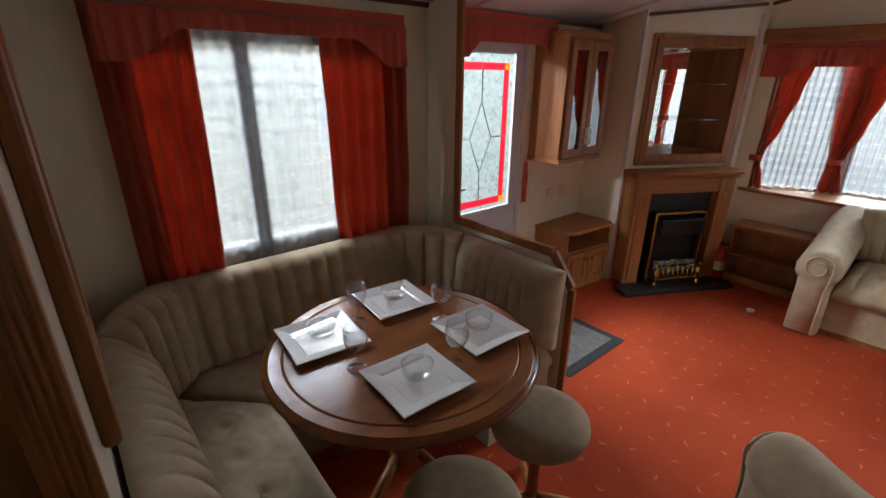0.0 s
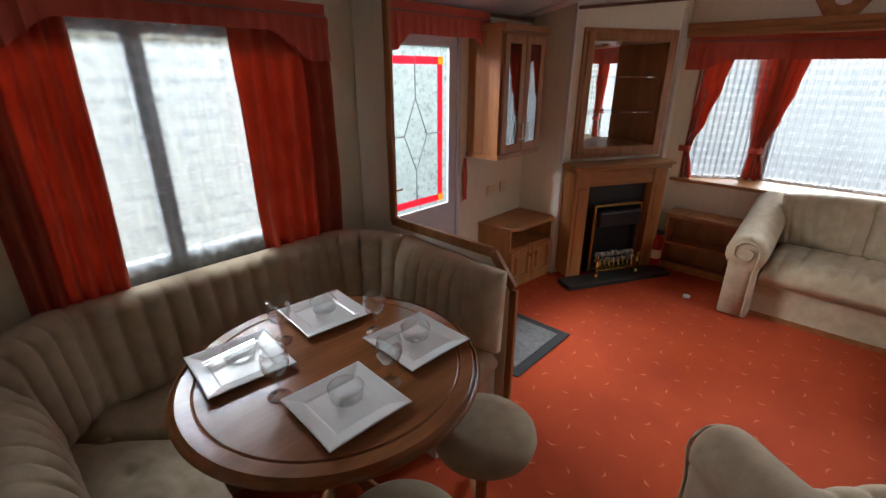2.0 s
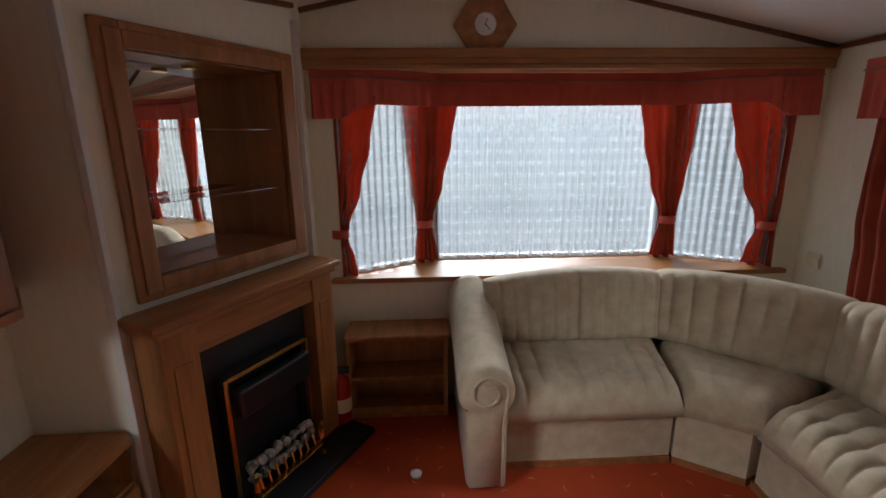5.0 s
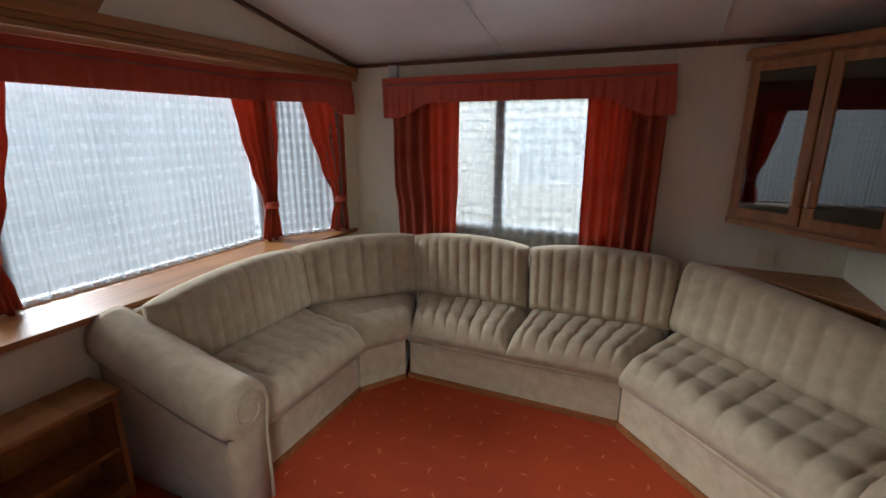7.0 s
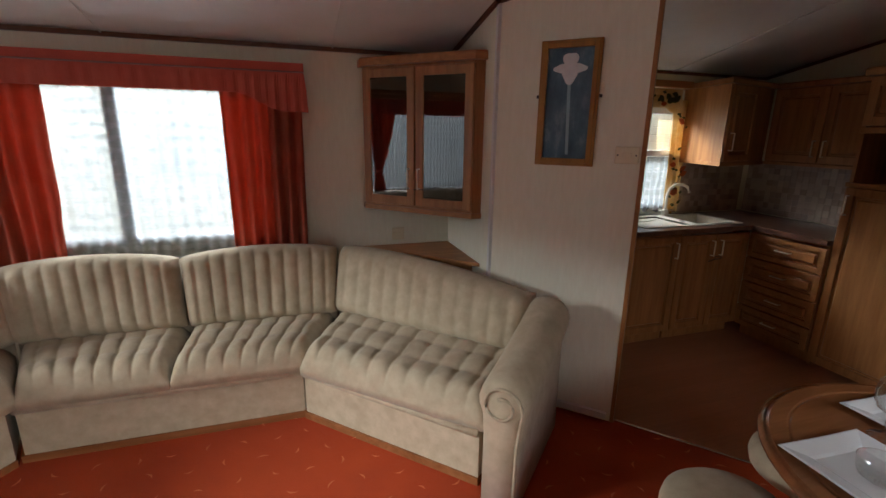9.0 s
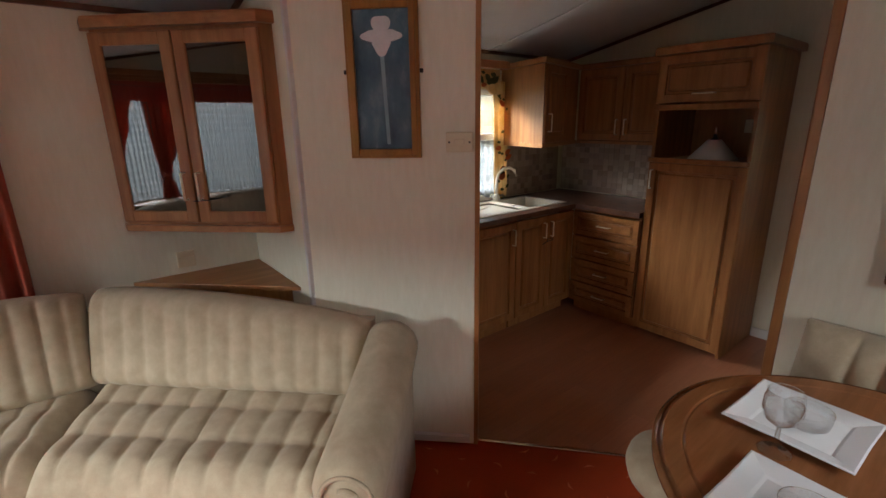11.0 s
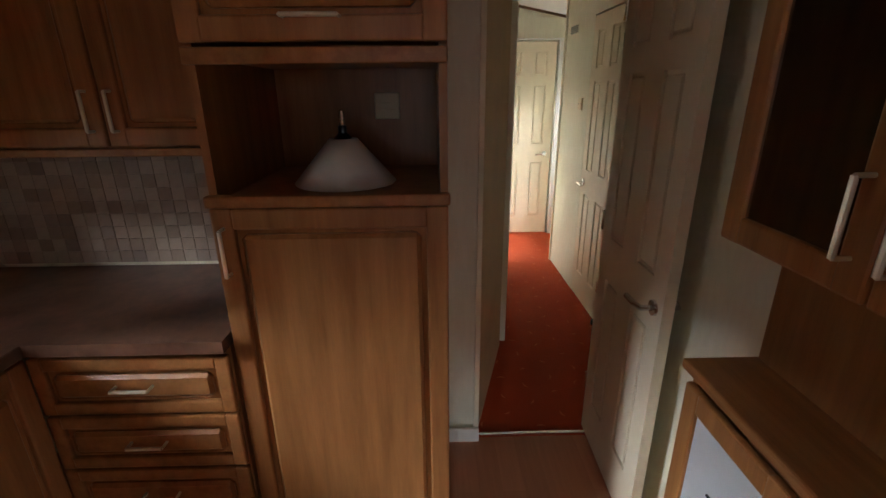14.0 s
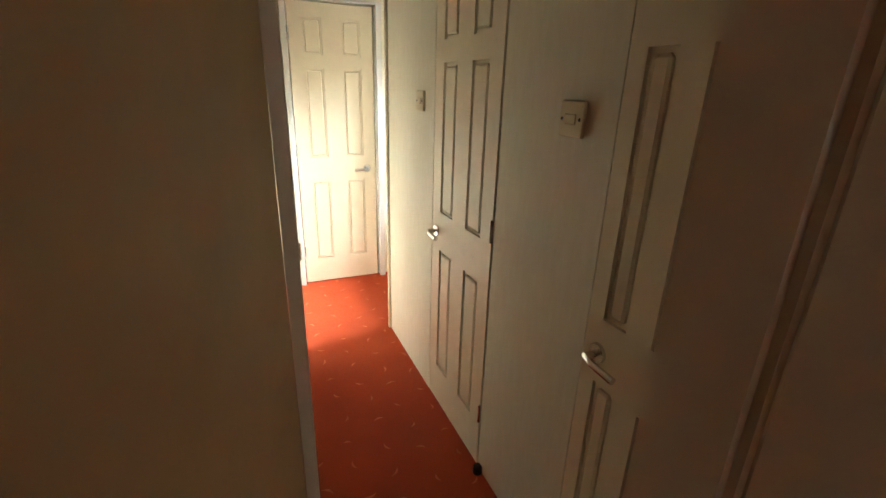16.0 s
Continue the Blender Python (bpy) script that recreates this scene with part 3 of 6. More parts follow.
strip("trim_screen", (2.14, Y2, EAVE), (2.14, 0.09, zc(0.09)), 0.011, M_TRIM, "brown wooden ceiling trim")
strip("trim_screen_slanted", (2.135, 0.10, zc(0.1)), (1.612, 0.62, zc(0.62)), 0.011, M_TRIM, "brown wooden ceiling trim")
strip("trim_kitchen_back", (-0.715, Y2, EAVE), (-0.715, RIDGE, TOP - 0.005), 0.011, M_TRIM, "brown wooden ceiling trim")
strip("trim_kitchen_south", (-0.7, Y2 + 0.01, EAVE - 0.005), (2.1, Y2 + 0.01, EAVE - 0.005), 0.011, M_TRIM, "brown wooden ceiling trim")
strip("trim_corridor_end", (-3.8, 1.42, zc(1.42) - 0.01), (-3.8, Y1, EAVE), 0.011, M_TRIM, "brown wooden ceiling trim")
strip("trim_seam", (2.127, 0.085, 0), (2.127, 0.085, 2.15), 0.012, M_SKIRT, "cream cover strip on the wall joint")
strip("trim_corridor", (-2.98, 2.08, 0), (-2.98, 2.08, 2.2), 0.01, M_CREAM, "cream corner strip")
for i, x in enumerate((2.9, 4.1, 0.3)):
    for s, (a, b) in (("south", (Y2, RIDGE)), ("north", (RIDGE, Y1))):
        strip("trim_joint_%s_%d" % (s, i + 1), (x, a, zc(a) - 0.001), (x, b, zc(b) - 0.001), 0.004, M_CEIL, "white ceiling board joint strip")
strip("trim_ridge", (-4, RIDGE, TOP - 0.01), (XF, RIDGE, TOP - 0.01), 0.016, M_CEIL, "white ridge strip")
# wooden linings of the kitchen way
tagged(mesh_ob("trim_jamb_screen", prism([(1.608, 0.614), (1.594, 0.628), (1.553, 0.587), (1.567, 0.573)], 0, 2.27), M_OAK), "honey oak door lining", "trim", kind="structure")
jm = bmesh.new()
bx(jm, 0.745, 1.50, 0, 0.805, 1.534, 2.30, 0.004)
for k in range(5):
    bx(jm, 0.752 + k * 0.0105, 1.4965, 0, 0.758 + k * 0.0105, 1.501, 2.29, 0.002)
tagged(mesh_ob("trim_jamb_dining", jm, M_OAK), "reeded honey oak lining post", "trim", kind="structure")
strip("trim_threshold", (0.79, 1.52, 0.004), (1.585, 0.60, 0.004), 0.007, M_CHROME, "silver floor threshold strip")
strip("trim_threshold_corridor", (-0.72, 1.19, 0.004), (-0.72, 1.72, 0.004), 0.007, M_CHROME, "silver floor threshold strip")
strip("baseboard_slanted", (2.12, 0.115, 0.04), (1.63, 0.605, 0.04), 0.012, M_SKIRT, "white skirting board")
bmk = box(-0.69, 1.045, 0, -0.675, 1.19, 0.07, 0.003)
tagged(mesh_ob("baseboard_kitchen", bmk, M_SKIRT), "white skirting board", "baseboard", kind="structure")
bmk = bmesh.new()
bx(bmk, -0.79, 1.17, 0, -0.70, 1.19, 1.95, 0.002)
bx(bmk, -0.79, 1.72, 0, -0.70, 1.74, 1.95, 0.002)
bx(bmk, -0.79, 1.17, 1.93, -0.70, 1.74, 1.955, 0.002)
tagged(mesh_ob("trim_corridor_door", bmk, M_CREAM), "cream door lining", "trim", kind="structure")


# ---- windows ----
def window(name, p, q, z0, z1, mullions, label, fw=0.045):
    """A white plastic window standing between p and q on the plan."""
    p, q = Vector((*p, 0)), Vector((*q, 0))
    ang = math.degrees(math.atan2((q - p).y, (q - p).x))
    w = (q - p).length
    e = tagged(new(name), label, "window", kind="structure")
    e.matrix_world = pose(p.x, p.y, z0, 0, 0, ang)
    h = z1 - z0
    bm = bmesh.new()
    bx(bm, 0, -0.025, 0, fw, 0.025, h, 0.004)
    bx(bm, w - fw, -0.025, 0, w, 0.025, h, 0.004)
    bx(bm, fw, -0.025, 0, w - fw, 0.025, fw, 0.004)
    bx(bm, fw, -0.025, h - fw, w - fw, 0.025, h, 0.004)
    part("window_frame", bm, M_PVC, e)
    xs = [fw] + [m for m in mullions] + [w - fw]
    for m in mullions:
        part("mullion", box(m - 0.035, -0.03, fw, m + 0.035, 0.03, h - fw, 0.004), M_PVC, e)
    for a, b in zip(xs, xs[1:]):
        g = part("pane", box(a, -0.004, fw, b, 0.004, h - fw), M_GLASS, e)
        g.visible_shadow = False
    return e


window("window_dining", (1.14, Y1 + 0.03), (2.26, Y1 + 0.03), 0.84, 1.82, [0.43], "white plastic dining window with one upright bar")
window("window_lounge", (3.28, Y2 - 0.03), (4.66, Y2 - 0.03), 0.84, 1.80, [0.84], "white plastic lounge side window")
window("window_bay_middle", (XF + 0.38, 0.0), (XF + 0.38, 1.5), 0.76, 1.93, [], "white framed front bay window")
window("window_bay_south", (XF + 0.06, -0.53), (XF + 0.38, 0.0), 0.76, 1.93, [], "narrow slanting bay window")
window("window_bay_north", (XF + 0.38, 1.5), (XF + 0.06, 2.03), 0.76, 1.93, [], "narrow slanting bay window")
wk = window("window_kitchen", (0.06, Y2 - 0.03), (0.84, Y2 - 0.03), 0.94, 1.74, [], "white plastic kitchen window with a top vent")
part("transom", box(0.045, -0.03, 0.42, 0.735, 0.03, 0.47, 0.004), M_PVC, wk)
# out of view round the corner, added to light the corridor end
window("window_corridor", (-3.78, Y1 + 0.03), (-3.02, Y1 + 0.03), 0.9, 1.85, [], "unseen white plastic end room window, added to let light in")
bay = [(XF - 0.03, -0.60), (XF - 0.03, 2.09), (XF + 0.06, 2.05), (XF + 0.40, 1.52), (XF + 0.40, -0.02), (XF + 0.06, -0.56)]
tagged(mesh_ob("window_sill_bay", prism(bay, 0.752, 0.78, bevel=0.004), M_OAKY), "honey oak bay window sill board", "window sill", kind="structure")
bmk = prism([(XF - 0.05, Y2 + 0.02), (XF - 0.05, 2.155), (XF + 0.06, 2.1), (XF + 0.42, 1.53), (XF + 0.42, -0.03), (XF + 0.06, -0.62)], 1.925, 1.95)
bx(bmk, XF - 0.06, Y2 + 0.012, 1.952, XF - 0.002, 2.155, 2.0, 0.008)
bx(bmk, XF - 0.045, Y2 + 0.012, 1.90, XF - 0.02, 2.155, 1.924, 0.004)
tagged(mesh_ob("trim_bay_lintel", bmk, M_OAKY), "honey oak bay lintel board with moulded edge", "trim", kind="structure")

# bay dressing
bp = thing("pelmet", XF, 0.74, 1.66, 0, "rust red pleated pelmet following the bay window", "pelmet")
put("valance", pelmet([(XF - 0.02, -0.62), (XF - 0.01, -0.40), (XF + 0.28, 0.02), (XF + 0.28, 1.47), (XF - 0.01, 1.92), (XF - 0.02, 2.13)], 1.92, 1.66, 1.735, 0.30), M_PELMET, bp)
put("braid", braid([(XF - 0.02, -0.62), (XF - 0.01, -0.40), (XF + 0.28, 0.02), (XF + 0.28, 1.47), (XF - 0.01, 1.92), (XF - 0.02, 2.13)], 1.87), M_BRAID, bp, "grey braid edging")


def hung(name, bm, material, label, tie=None):
    ob = mesh_ob(name, bm, material, True)
    tagged(ob, label, "curtain")
    if tie:
        x, y, z, r = tie
        part("tieback", lathe([(r, z - 0.025), (r + 0.006, z - 0.02), (r + 0.006, z + 0.02), (r, z + 0.025)], 16, cx=x, cy=y), M_PELMET, ob, "rust red tieback band", True)
    return ob


TIED = [(0, 1), (0.25, 0.84), (0.5, 0.60), (0.72, 0.32), (0.78, 0.28), (0.9, 0.40), (1, 0.46)]
CT = "rust red curtain gathered with a tieback at the bay"
for p, q, an, f, sd in (((XF + 0.02, 2.10), (XF + 0.06, 1.80), 0.12, 4, 1), ((XF + 0.27, 1.67), (XF + 0.31, 1.34), 0.30, 5, 2), ((XF + 0.31, 0.22), (XF + 0.27, -0.13), 0.72, 5, 3), ((XF + 0.13, -0.22), (XF + 0.01, -0.57), 0.85, 4, 4)):
    x = p[0] + (q[0] - p[0]) * (an + (0.5 - an) * 0.28)
    y = p[1] + (q[1] - p[1]) * (an + (0.5 - an) * 0.28)
    hung("curtain", curtain(p, q, 0.785, 1.78, f, TIED, an, 0.02, sd), M_RED, CT, (x, y, 0.785 + 0.995 * 0.25, 0.045))
hung("net_curtain", net((XF + 0.345, 0.02), (XF + 0.345, 1.48), 0.80, 1.85, 34, 0.011, 1), M_NET, "white lace net curtain across the bay window")
hung("net_curtain", net((XF + 0.03, -0.50), (XF + 0.34, 0.0), 0.80, 1.85, 12, 0.010, 2), M_NET, "white lace net curtain on the slanting bay pane")
hung("net_curtain", net((XF + 0.34, 1.5), (XF + 0.03, 2.0), 0.80, 1.85, 12, 0.010, 3), M_NET, "white lace net curtain on the slanting bay pane")
# south lounge window dressing
sp = thing("pelmet", 4.03, Y2, 1.64, 0, "rust red pleated pelmet over the side window", "pelmet")
put("valance", pelmet([(4.97, Y2 + 0.01), (4.97, Y2 + 0.12), (3.08, Y2 + 0.12), (3.08, Y2 + 0.01)][::-1], 1.90, 1.63, 1.73, 0.50), M_PELMET, sp)
put("braid", braid([(3.08, Y2 + 0.12), (4.97, Y2 + 0.12)], 1.85), M_BRAID, sp, "grey braid edging")
put("top_board", box(3.08, Y2 + 0.002, 1.885, 4.97, Y2 + 0.11, 1.898), M_OAKX, sp)
hung("curtain", curtain((4.93, Y2 + 0.06), (4.40, Y2 + 0.06), 0.60, 1.84, 6, [(0, 1), (0.55, 0.98), (0.7, 0.9), (1, 0.86)], 0.7, 0.03, 11), M_RED, "rust red side window curtain hanging behind the sofa")
hung("curtain", curtain((3.55, Y2 + 0.06), (3.10, Y2 + 0.06), 0.60, 1.84, 6, [(0, 1), (0.6, 0.98), (1, 0.96)], 0.4, 0.03, 12), M_RED, "rust red side window curtain hanging behind the sofa")
hung("net_curtain", net((4.62, Y2 + 0.015), (3.30, Y2 + 0.015), 0.73, 1.82, 18, 0.01, 4), M_NET, "white lace net curtain on the side window")
# dining window dressing
dp = thing("pelmet", 1.7, Y1, 1.66, 0, "rust red pleated pelmet over the dining window", "pelmet")
put("valance", pelmet([(2.35, Y1 - 0.01), (2.35, Y1 - 0.12), (1.06, Y1 - 0.12), (1.06, Y1 - 0.01)], 1.93, 1.69, 1.81, 0.40), M_PELMET, dp)
put("braid", braid([(2.35, Y1 - 0.12), (1.06, Y1 - 0.12)], 1.88), M_BRAID, dp, "grey braid edging")
hung("curtain", curtain((1.03, Y1 - 0.06), (1.37, Y1 - 0.06), 0.66, 1.88, 6, [(0, 1), (0.5, 0.98), (1, 0.92)], 0.15, 0.03, 21), M_RED, "rust red dining curtain falling behind the seat")
hung("curtain", curtain((1.90, Y1 - 0.07), (2.40, Y1 - 0.07), 0.72, 1.88, 6, [(0, 1), (0.6, 0.95), (1, 0.90)], 0.75, 0.032, 22), M_RED, "rust red dining curtain falling over the seat back")
hung("net_curtain", net((1.2, Y1 - 0.015), (2.2, Y1 - 0.015), 0.765, 1.84, 16, 0.007, 5), M_NET, "white lace net curtain on the dining window")

# ---- entrance door ----
ed = tagged(new("door_entrance"), "closed white entrance door with leaded stained glass", "door", kind="structure")
ed.matrix_world = pose(2.70, Y1 + 0.03, 0)
bm = bmesh.new()
bx(bm, 0.03, -0.03, 0.02, 0.73, 0.01, 0.76, 0.004)
bx(bm, 0.03, -0.03, 1.79, 0.73, 0.01, 1.88, 0.004)
bx(bm, 0.03, -0.03, 0.76, 0.09, 0.01, 1.79)
bx(bm, 0.655, -0.03, 0.76, 0.73, 0.01, 1.79)
part("leaf", bm, M_DOORW, ed)
bm = bmesh.new()
bx(bm, 0.0, -0.045, 0, 0.028, 0.02, 1.9, 0.004)
bx(bm, 0.732, -0.045, 0, 0.76, 0.02, 1.9, 0.004)
bx(bm, 0.028, -0.045, 1.882, 0.732, 0.02, 1.9)
part("door_frame", bm, M_DOORW, ed)
gx0, gx1, gz0, gz1 = 0.09, 0.655, 0.76, 1.79
part("pane", box(gx0, -0.012, gz0, gx1, -0.006, gz1), M_FROST, ed, "textured obscured glass pane").visible_shadow = False
W_ = 0.045
for a in (0.05,):
    x0, x1, z0, z1 = gx0 + 0.02, gx1 - 0.05, gz0 + 0.03, gz1 - 0.06
    for nm, q in (("red_bar", (x0, z0, x1, z0 + W_)), ("red_bar", (x0, z1 - W_, x1, z1)), ("red_bar", (x0, z0 + W_, x0 + W_, z1 - W_)), ("red_bar", (x1 - W_, z0 + W_, x1, z1 - W_))):
        part(nm, box(q[0], -0.0165, q[1], q[2], -0.0125, q[3]), M_REDG, ed, "red stained glass strip").visible_shadow = False
    for cx in (x0, x1 - W_):
        for cz in (z0, z1 - W_):
            part("amber_corner", box(cx, -0.021, cz, cx + W_, -0.017, cz + W_), M_YELG, ed, "amber stained glass square").visible_shadow = False
cxm, czm = (x0 + x1) / 2, (z0 + z1) / 2
dia = [(cxm, czm + 0.23), (cxm + 0.10, czm), (cxm, czm - 0.23), (cxm - 0.10, czm)]
lead = bmesh.new()
ends = [(cxm, z1), (x1, czm), (cxm, z0), (x0, czm)]
for i in range(4):
    a, b = dia[i], dia[(i + 1) % 4]
    tube([(a[0], -0.016, a[1]), (b[0], -0.016, b[1])], 0.0035, 6, lead)
    tube([(a[0], -0.016, a[1]), (ends[i][0], -0.016, ends[i][1])], 0.0035, 6, lead)
part("leading", lead, M_LEAD, ed, "thin lead lines in a diamond")
part("handle", tube([(0.07, -0.03, 0.95), (0.07, -0.07, 0.95), (0.17, -0.075, 0.95)], 0.009, 8), M_CHROME, ed)
ep = thing("pelmet", 3.2, Y1, 1.75, 0, "rust red pleated pelmet over the entrance door", "pelmet")
put("valance", pelmet([(3.62, Y1 - 0.01), (3.62, Y1 - 0.12), (2.66, Y1 - 0.12)], 2.0, 1.75, 1.84, 0.25), M_PELMET, ep)
put("braid", braid([(3.62, Y1 - 0.12), (2.66, Y1 - 0.12)], 1.95), M_BRAID, ep, "grey braid edging")
hung("curtain_tieback", curtain((3.49, Y1 - 0.02), (3.545, Y1 - 0.02), 0.74, 1.06, 1, [(0, 0.5), (0.5, 1), (1, 0.8)], 0.5, 0.006, 31, 8), M_PELMET, "loose rust red tieback strap hanging on the wall")

# ---- divider between seat and door ----
dv = tagged(new("divider"), "low cream divider with oak capping beside the dining seat", "divider", kind="structure")
dv.matrix_world = pose(2.58, 1.93, 0)
bm = bmesh.new()
for pts_ in ([(0, 0), (0.83, 0), (0.83, 0.83), (0.12, 0.83), (0, 0.69)], [(0.832, 0), (1.07, 0), (1.07, 2.01), (0.832, 2.055)]):
    lo = [bm.verts.new((0.008, y, z)) for y, z in pts_]
    hi = [bm.verts.new((0.042, y, z)) for y, z in pts_]
    bm.faces.new(lo)
    bm.faces.new(hi[::-1])
    for i in range(len(lo)):
        j = (i + 1) % len(lo)
        bm.faces.new((lo[i], lo[j], hi[j], hi[i]))
part("panel", bm, M_WALL, dv)


def slat(a, b, w=0.03, t=0.012):
    a, b = Vector(a), Vector(b)
    m = Matrix.Translation((a + b) / 2) @ (b - a).to_track_quat('Y', 'X').to_matrix().to_4x4()
    L = (b - a).length / 2
    return box(-w, -L, -t, w, L, t, 0.004, m)


for a, b in (((0.025, -0.005, 0), (0.025, -0.005, 0.70)), ((0.025, -0.005, 0.70), (0.025, 0.118, 0.85)), ((0.025, 0.115, 0.848), (0.025, 0.825, 0.848)), ((0.025, 0.822, 0.85), (0.025, 0.822, 2.06))):
    part("capping", slat(a, b), M_OAK, dv, "honey oak edge capping")

# ---- chimney breast with niche and fire ----
A = Vector((4.30, 2.64, 0))
UANG = math.degrees(math.atan2(2.16 - 2.64, 5.15 - 4.30))
wall("wall_breast", (5.15, 2.16), (4.30, 2.64), -0.04, [(0.976 - 0.86, 0.976 - 0.15, 1.06, 1.87)])
wall("wall_breast_left", (4.30, 2.64), (4.30, Y1), -0.04)
wall("wall_breast_right", (XF, 2.16), (5.15, 2.16), -0.04)
FM = pose(A.x, A.y, 0, 0, 0, UANG)
strip("trim_breast_top", FM @ Vector((0, -0.008, zc(2.64) - 0.02)), FM @ Vector((0.976, -0.008, zc(2.16) - 0.02)), 0.011, M_TRIM, "brown wooden ceiling trim")
for u in (0.0, 0.976):
    strip("trim_breast_edge" + ("_left" if u == 0 else "_right"), FM @ Vector((u, -0.006, 0)), FM @ Vector((u, -0.006, 2.1)), 0.014, M_SKIRT, "white corner strip")
nt_ = thing("mirror_niche", A.x, A.y, 0, UANG, "oak framed display niche with mirror back and glass shelves", "display niche")
bm = bmesh.new()
u0, u1, z0, z1 = 0.08, 0.93, 0.99, 1.945
for k, (o, y) in enumerate(((0.0, -0.022), (0.028, -0.034))):
    w = 0.085 - o
    bx(bm, u0 + o, y, z0 + o, u0 + 0.085, 0.0, z1 - o, 0.005)
    bx(bm, u1 - 0.085, y, z0 + o, u1 - o, 0.0, z1 - o, 0.005)
    bx(bm, u0 + 0.085, y, z0 + o, u1 - 0.085, 0.0, z0 + 0.085, 0.005)
    bx(bm, u0 + 0.085, y, z1 - 0.085, u1 - 0.085, 0.0, z1 - o, 0.005)
part("frame", bm, M_OAK, nt_)
for nm, q in (("side", (0.155, 0.002, 1.062, 0.17, 0.26, 1.868)), ("side", (0.84, 0.002, 1.062, 0.855, 0.26, 1.868)), ("floor_board", (0.17, 0.002, 1.062, 0.84, 0.26, 1.076)), ("top_board", (0.17, 0.002, 1.854, 0.84, 0.26, 1.868)), ("back", (0.17, 0.25, 1.076, 0.84, 0.26, 1.854))):
    part(nm, box(*q), M_OAK, nt_)
part("mirror", box(0.004, -0.005, 1.08, 0.666, 0.0, 1.85), M_MIRROR, nt_, "silver mirror back").matrix_basis = pose(0.172, 0.180, 0, 0, 0, 5.5)
for z in (1.33, 1.60):
    part("shelf", box(0.172, 0.03, z, 0.838, 0.17, z + 0.006), M_GLASS, nt_, "clear glass shelf")
part("spotlight", lathe([(0.0, 1.853), (0.03, 1.853), (0.03, 1.84), (0.0, 1.838)], 16, cx=0.5, cy=0.12), M_BRASS, nt_)
fp = thing("fireplace", A.x, A.y, 0, UANG, "oak fire surround with black back panel", "fireplace")
part("mantel_shelf", box(-0.005, -0.215, 0.935, 0.955, -0.002, 0.965, 0.008), M_OAKX, fp)
part("mantel_moulding", box(0.015, -0.198, 0.905, 0.935, -0.002, 0.934, 0.01), M_OAKX, fp)
for u in (0.035, 0.78):
    part("leg", box(u, -0.178, 0.03, u + 0.135, -0.002, 0.905, 0.004), M_OAK, fp)
    part("leg_moulding", box(u + 0.03, -0.186, 0.06, u + 0.105, -0.177, 0.78, 0.003), M_OAK, fp)
part("frieze", box(0.17, -0.168, 0.79, 0.78, -0.002, 0.905, 0.004), M_OAKX, fp)
part("back_panel", box(0.17, -0.10, 0.03, 0.78, -0.06, 0.79), M_SLATE, fp, "black marbled back panel")
part("hearth", box(-0.05, -0.37, 0.0, 0.96, -0.19, 0.035, 0.005), M_SLATE, fp, "black hearth slab")
fi = thing("electric_fire", *(FM @ Vector((0.48, -0.15, 0.03))), UANG, "black electric fire with brass trim and coals", "fire")
part("case", carcass(0.44, 0.06, 0.60, 0.02), M_BLACK, fi).matrix_basis = pose(-0.22, 0.04, 0)
bm = bmesh.new()
for q in ((-0.235, 0.0, -0.215, 0.60), (0.215, 0.0, 0.235, 0.60), (-0.215, 0.585, 0.215, 0.605)):
    bx(bm, q[0], -0.03, q[1], q[2], -0.02, q[3], 0.003)
part("trim", bm, M_BRASS, fi, "polished brass trim")
part("hood", box(-0.2, -0.07, 0.42, 0.2, -0.02, 0.55, 0.012), M_BLACK, fi)
bm = bmesh.new()
random.seed(3)
for i in range(16):
    c = Vector((-0.17 + 0.34 * (i % 8) / 7, -0.045 - 0.02 * (i // 8), 0.12 + 0.05 * (i // 8 == 0)))
    r = bmesh.ops.create_icosphere(bm, subdivisions=2, radius=0.03)
    for v in r["verts"]:
        v.co = c + v.co * (0.8 + 0.5 * noise.noise(v.co * 40 + c * 30))
part("coals", bm, M_COAL, fi, "grey imitation coals")
for i in range(9):
    u = -0.18 + 0.36 * i / 8
    part("fret_bar", tube([(u, -0.10, 0.06), (u, -0.115, 0.10), (u, -0.10, 0.15)], 0.007, 8), M_BRASS, fi, "brass fret bar")
part("fret_rail", box(-0.2, -0.112, 0.045, 0.2, -0.09, 0.06, 0.003), M_BRASS, fi)
for u in (-0.2, 0.2):
    part("fret_foot", lathe([(0.0, 0.005), (0.018, 0.005), (0.012, 0.03), (0.016, 0.1), (0.008, 0.14), (0.014, 0.17), (0, 0.185)], 14, cx=u, cy=-0.105), M_BRASS, fi)
fe = thing("fire_extinguisher", 5.04, 2.03, 0, 0, "small red fire extinguisher standing on the carpet", "extinguisher")
part("bottle", lathe([(0, 0), (0.048, 0), (0.052, 0.01), (0.052, 0.25), (0.04, 0.29), (0.018, 0.305), (0.018, 0.32), (0, 0.32)], 20), M_REDP, fe, smooth=True)
part("valve", box(-0.02, -0.05, 0.32, 0.02, 0.03, 0.35, 0.005), M_BLACK, fe)
part("label", lathe([(0.0525, 0.1), (0.053, 0.101), (0.053, 0.18), (0.0525, 0.181)], 20), M_CREAMPL, fe)

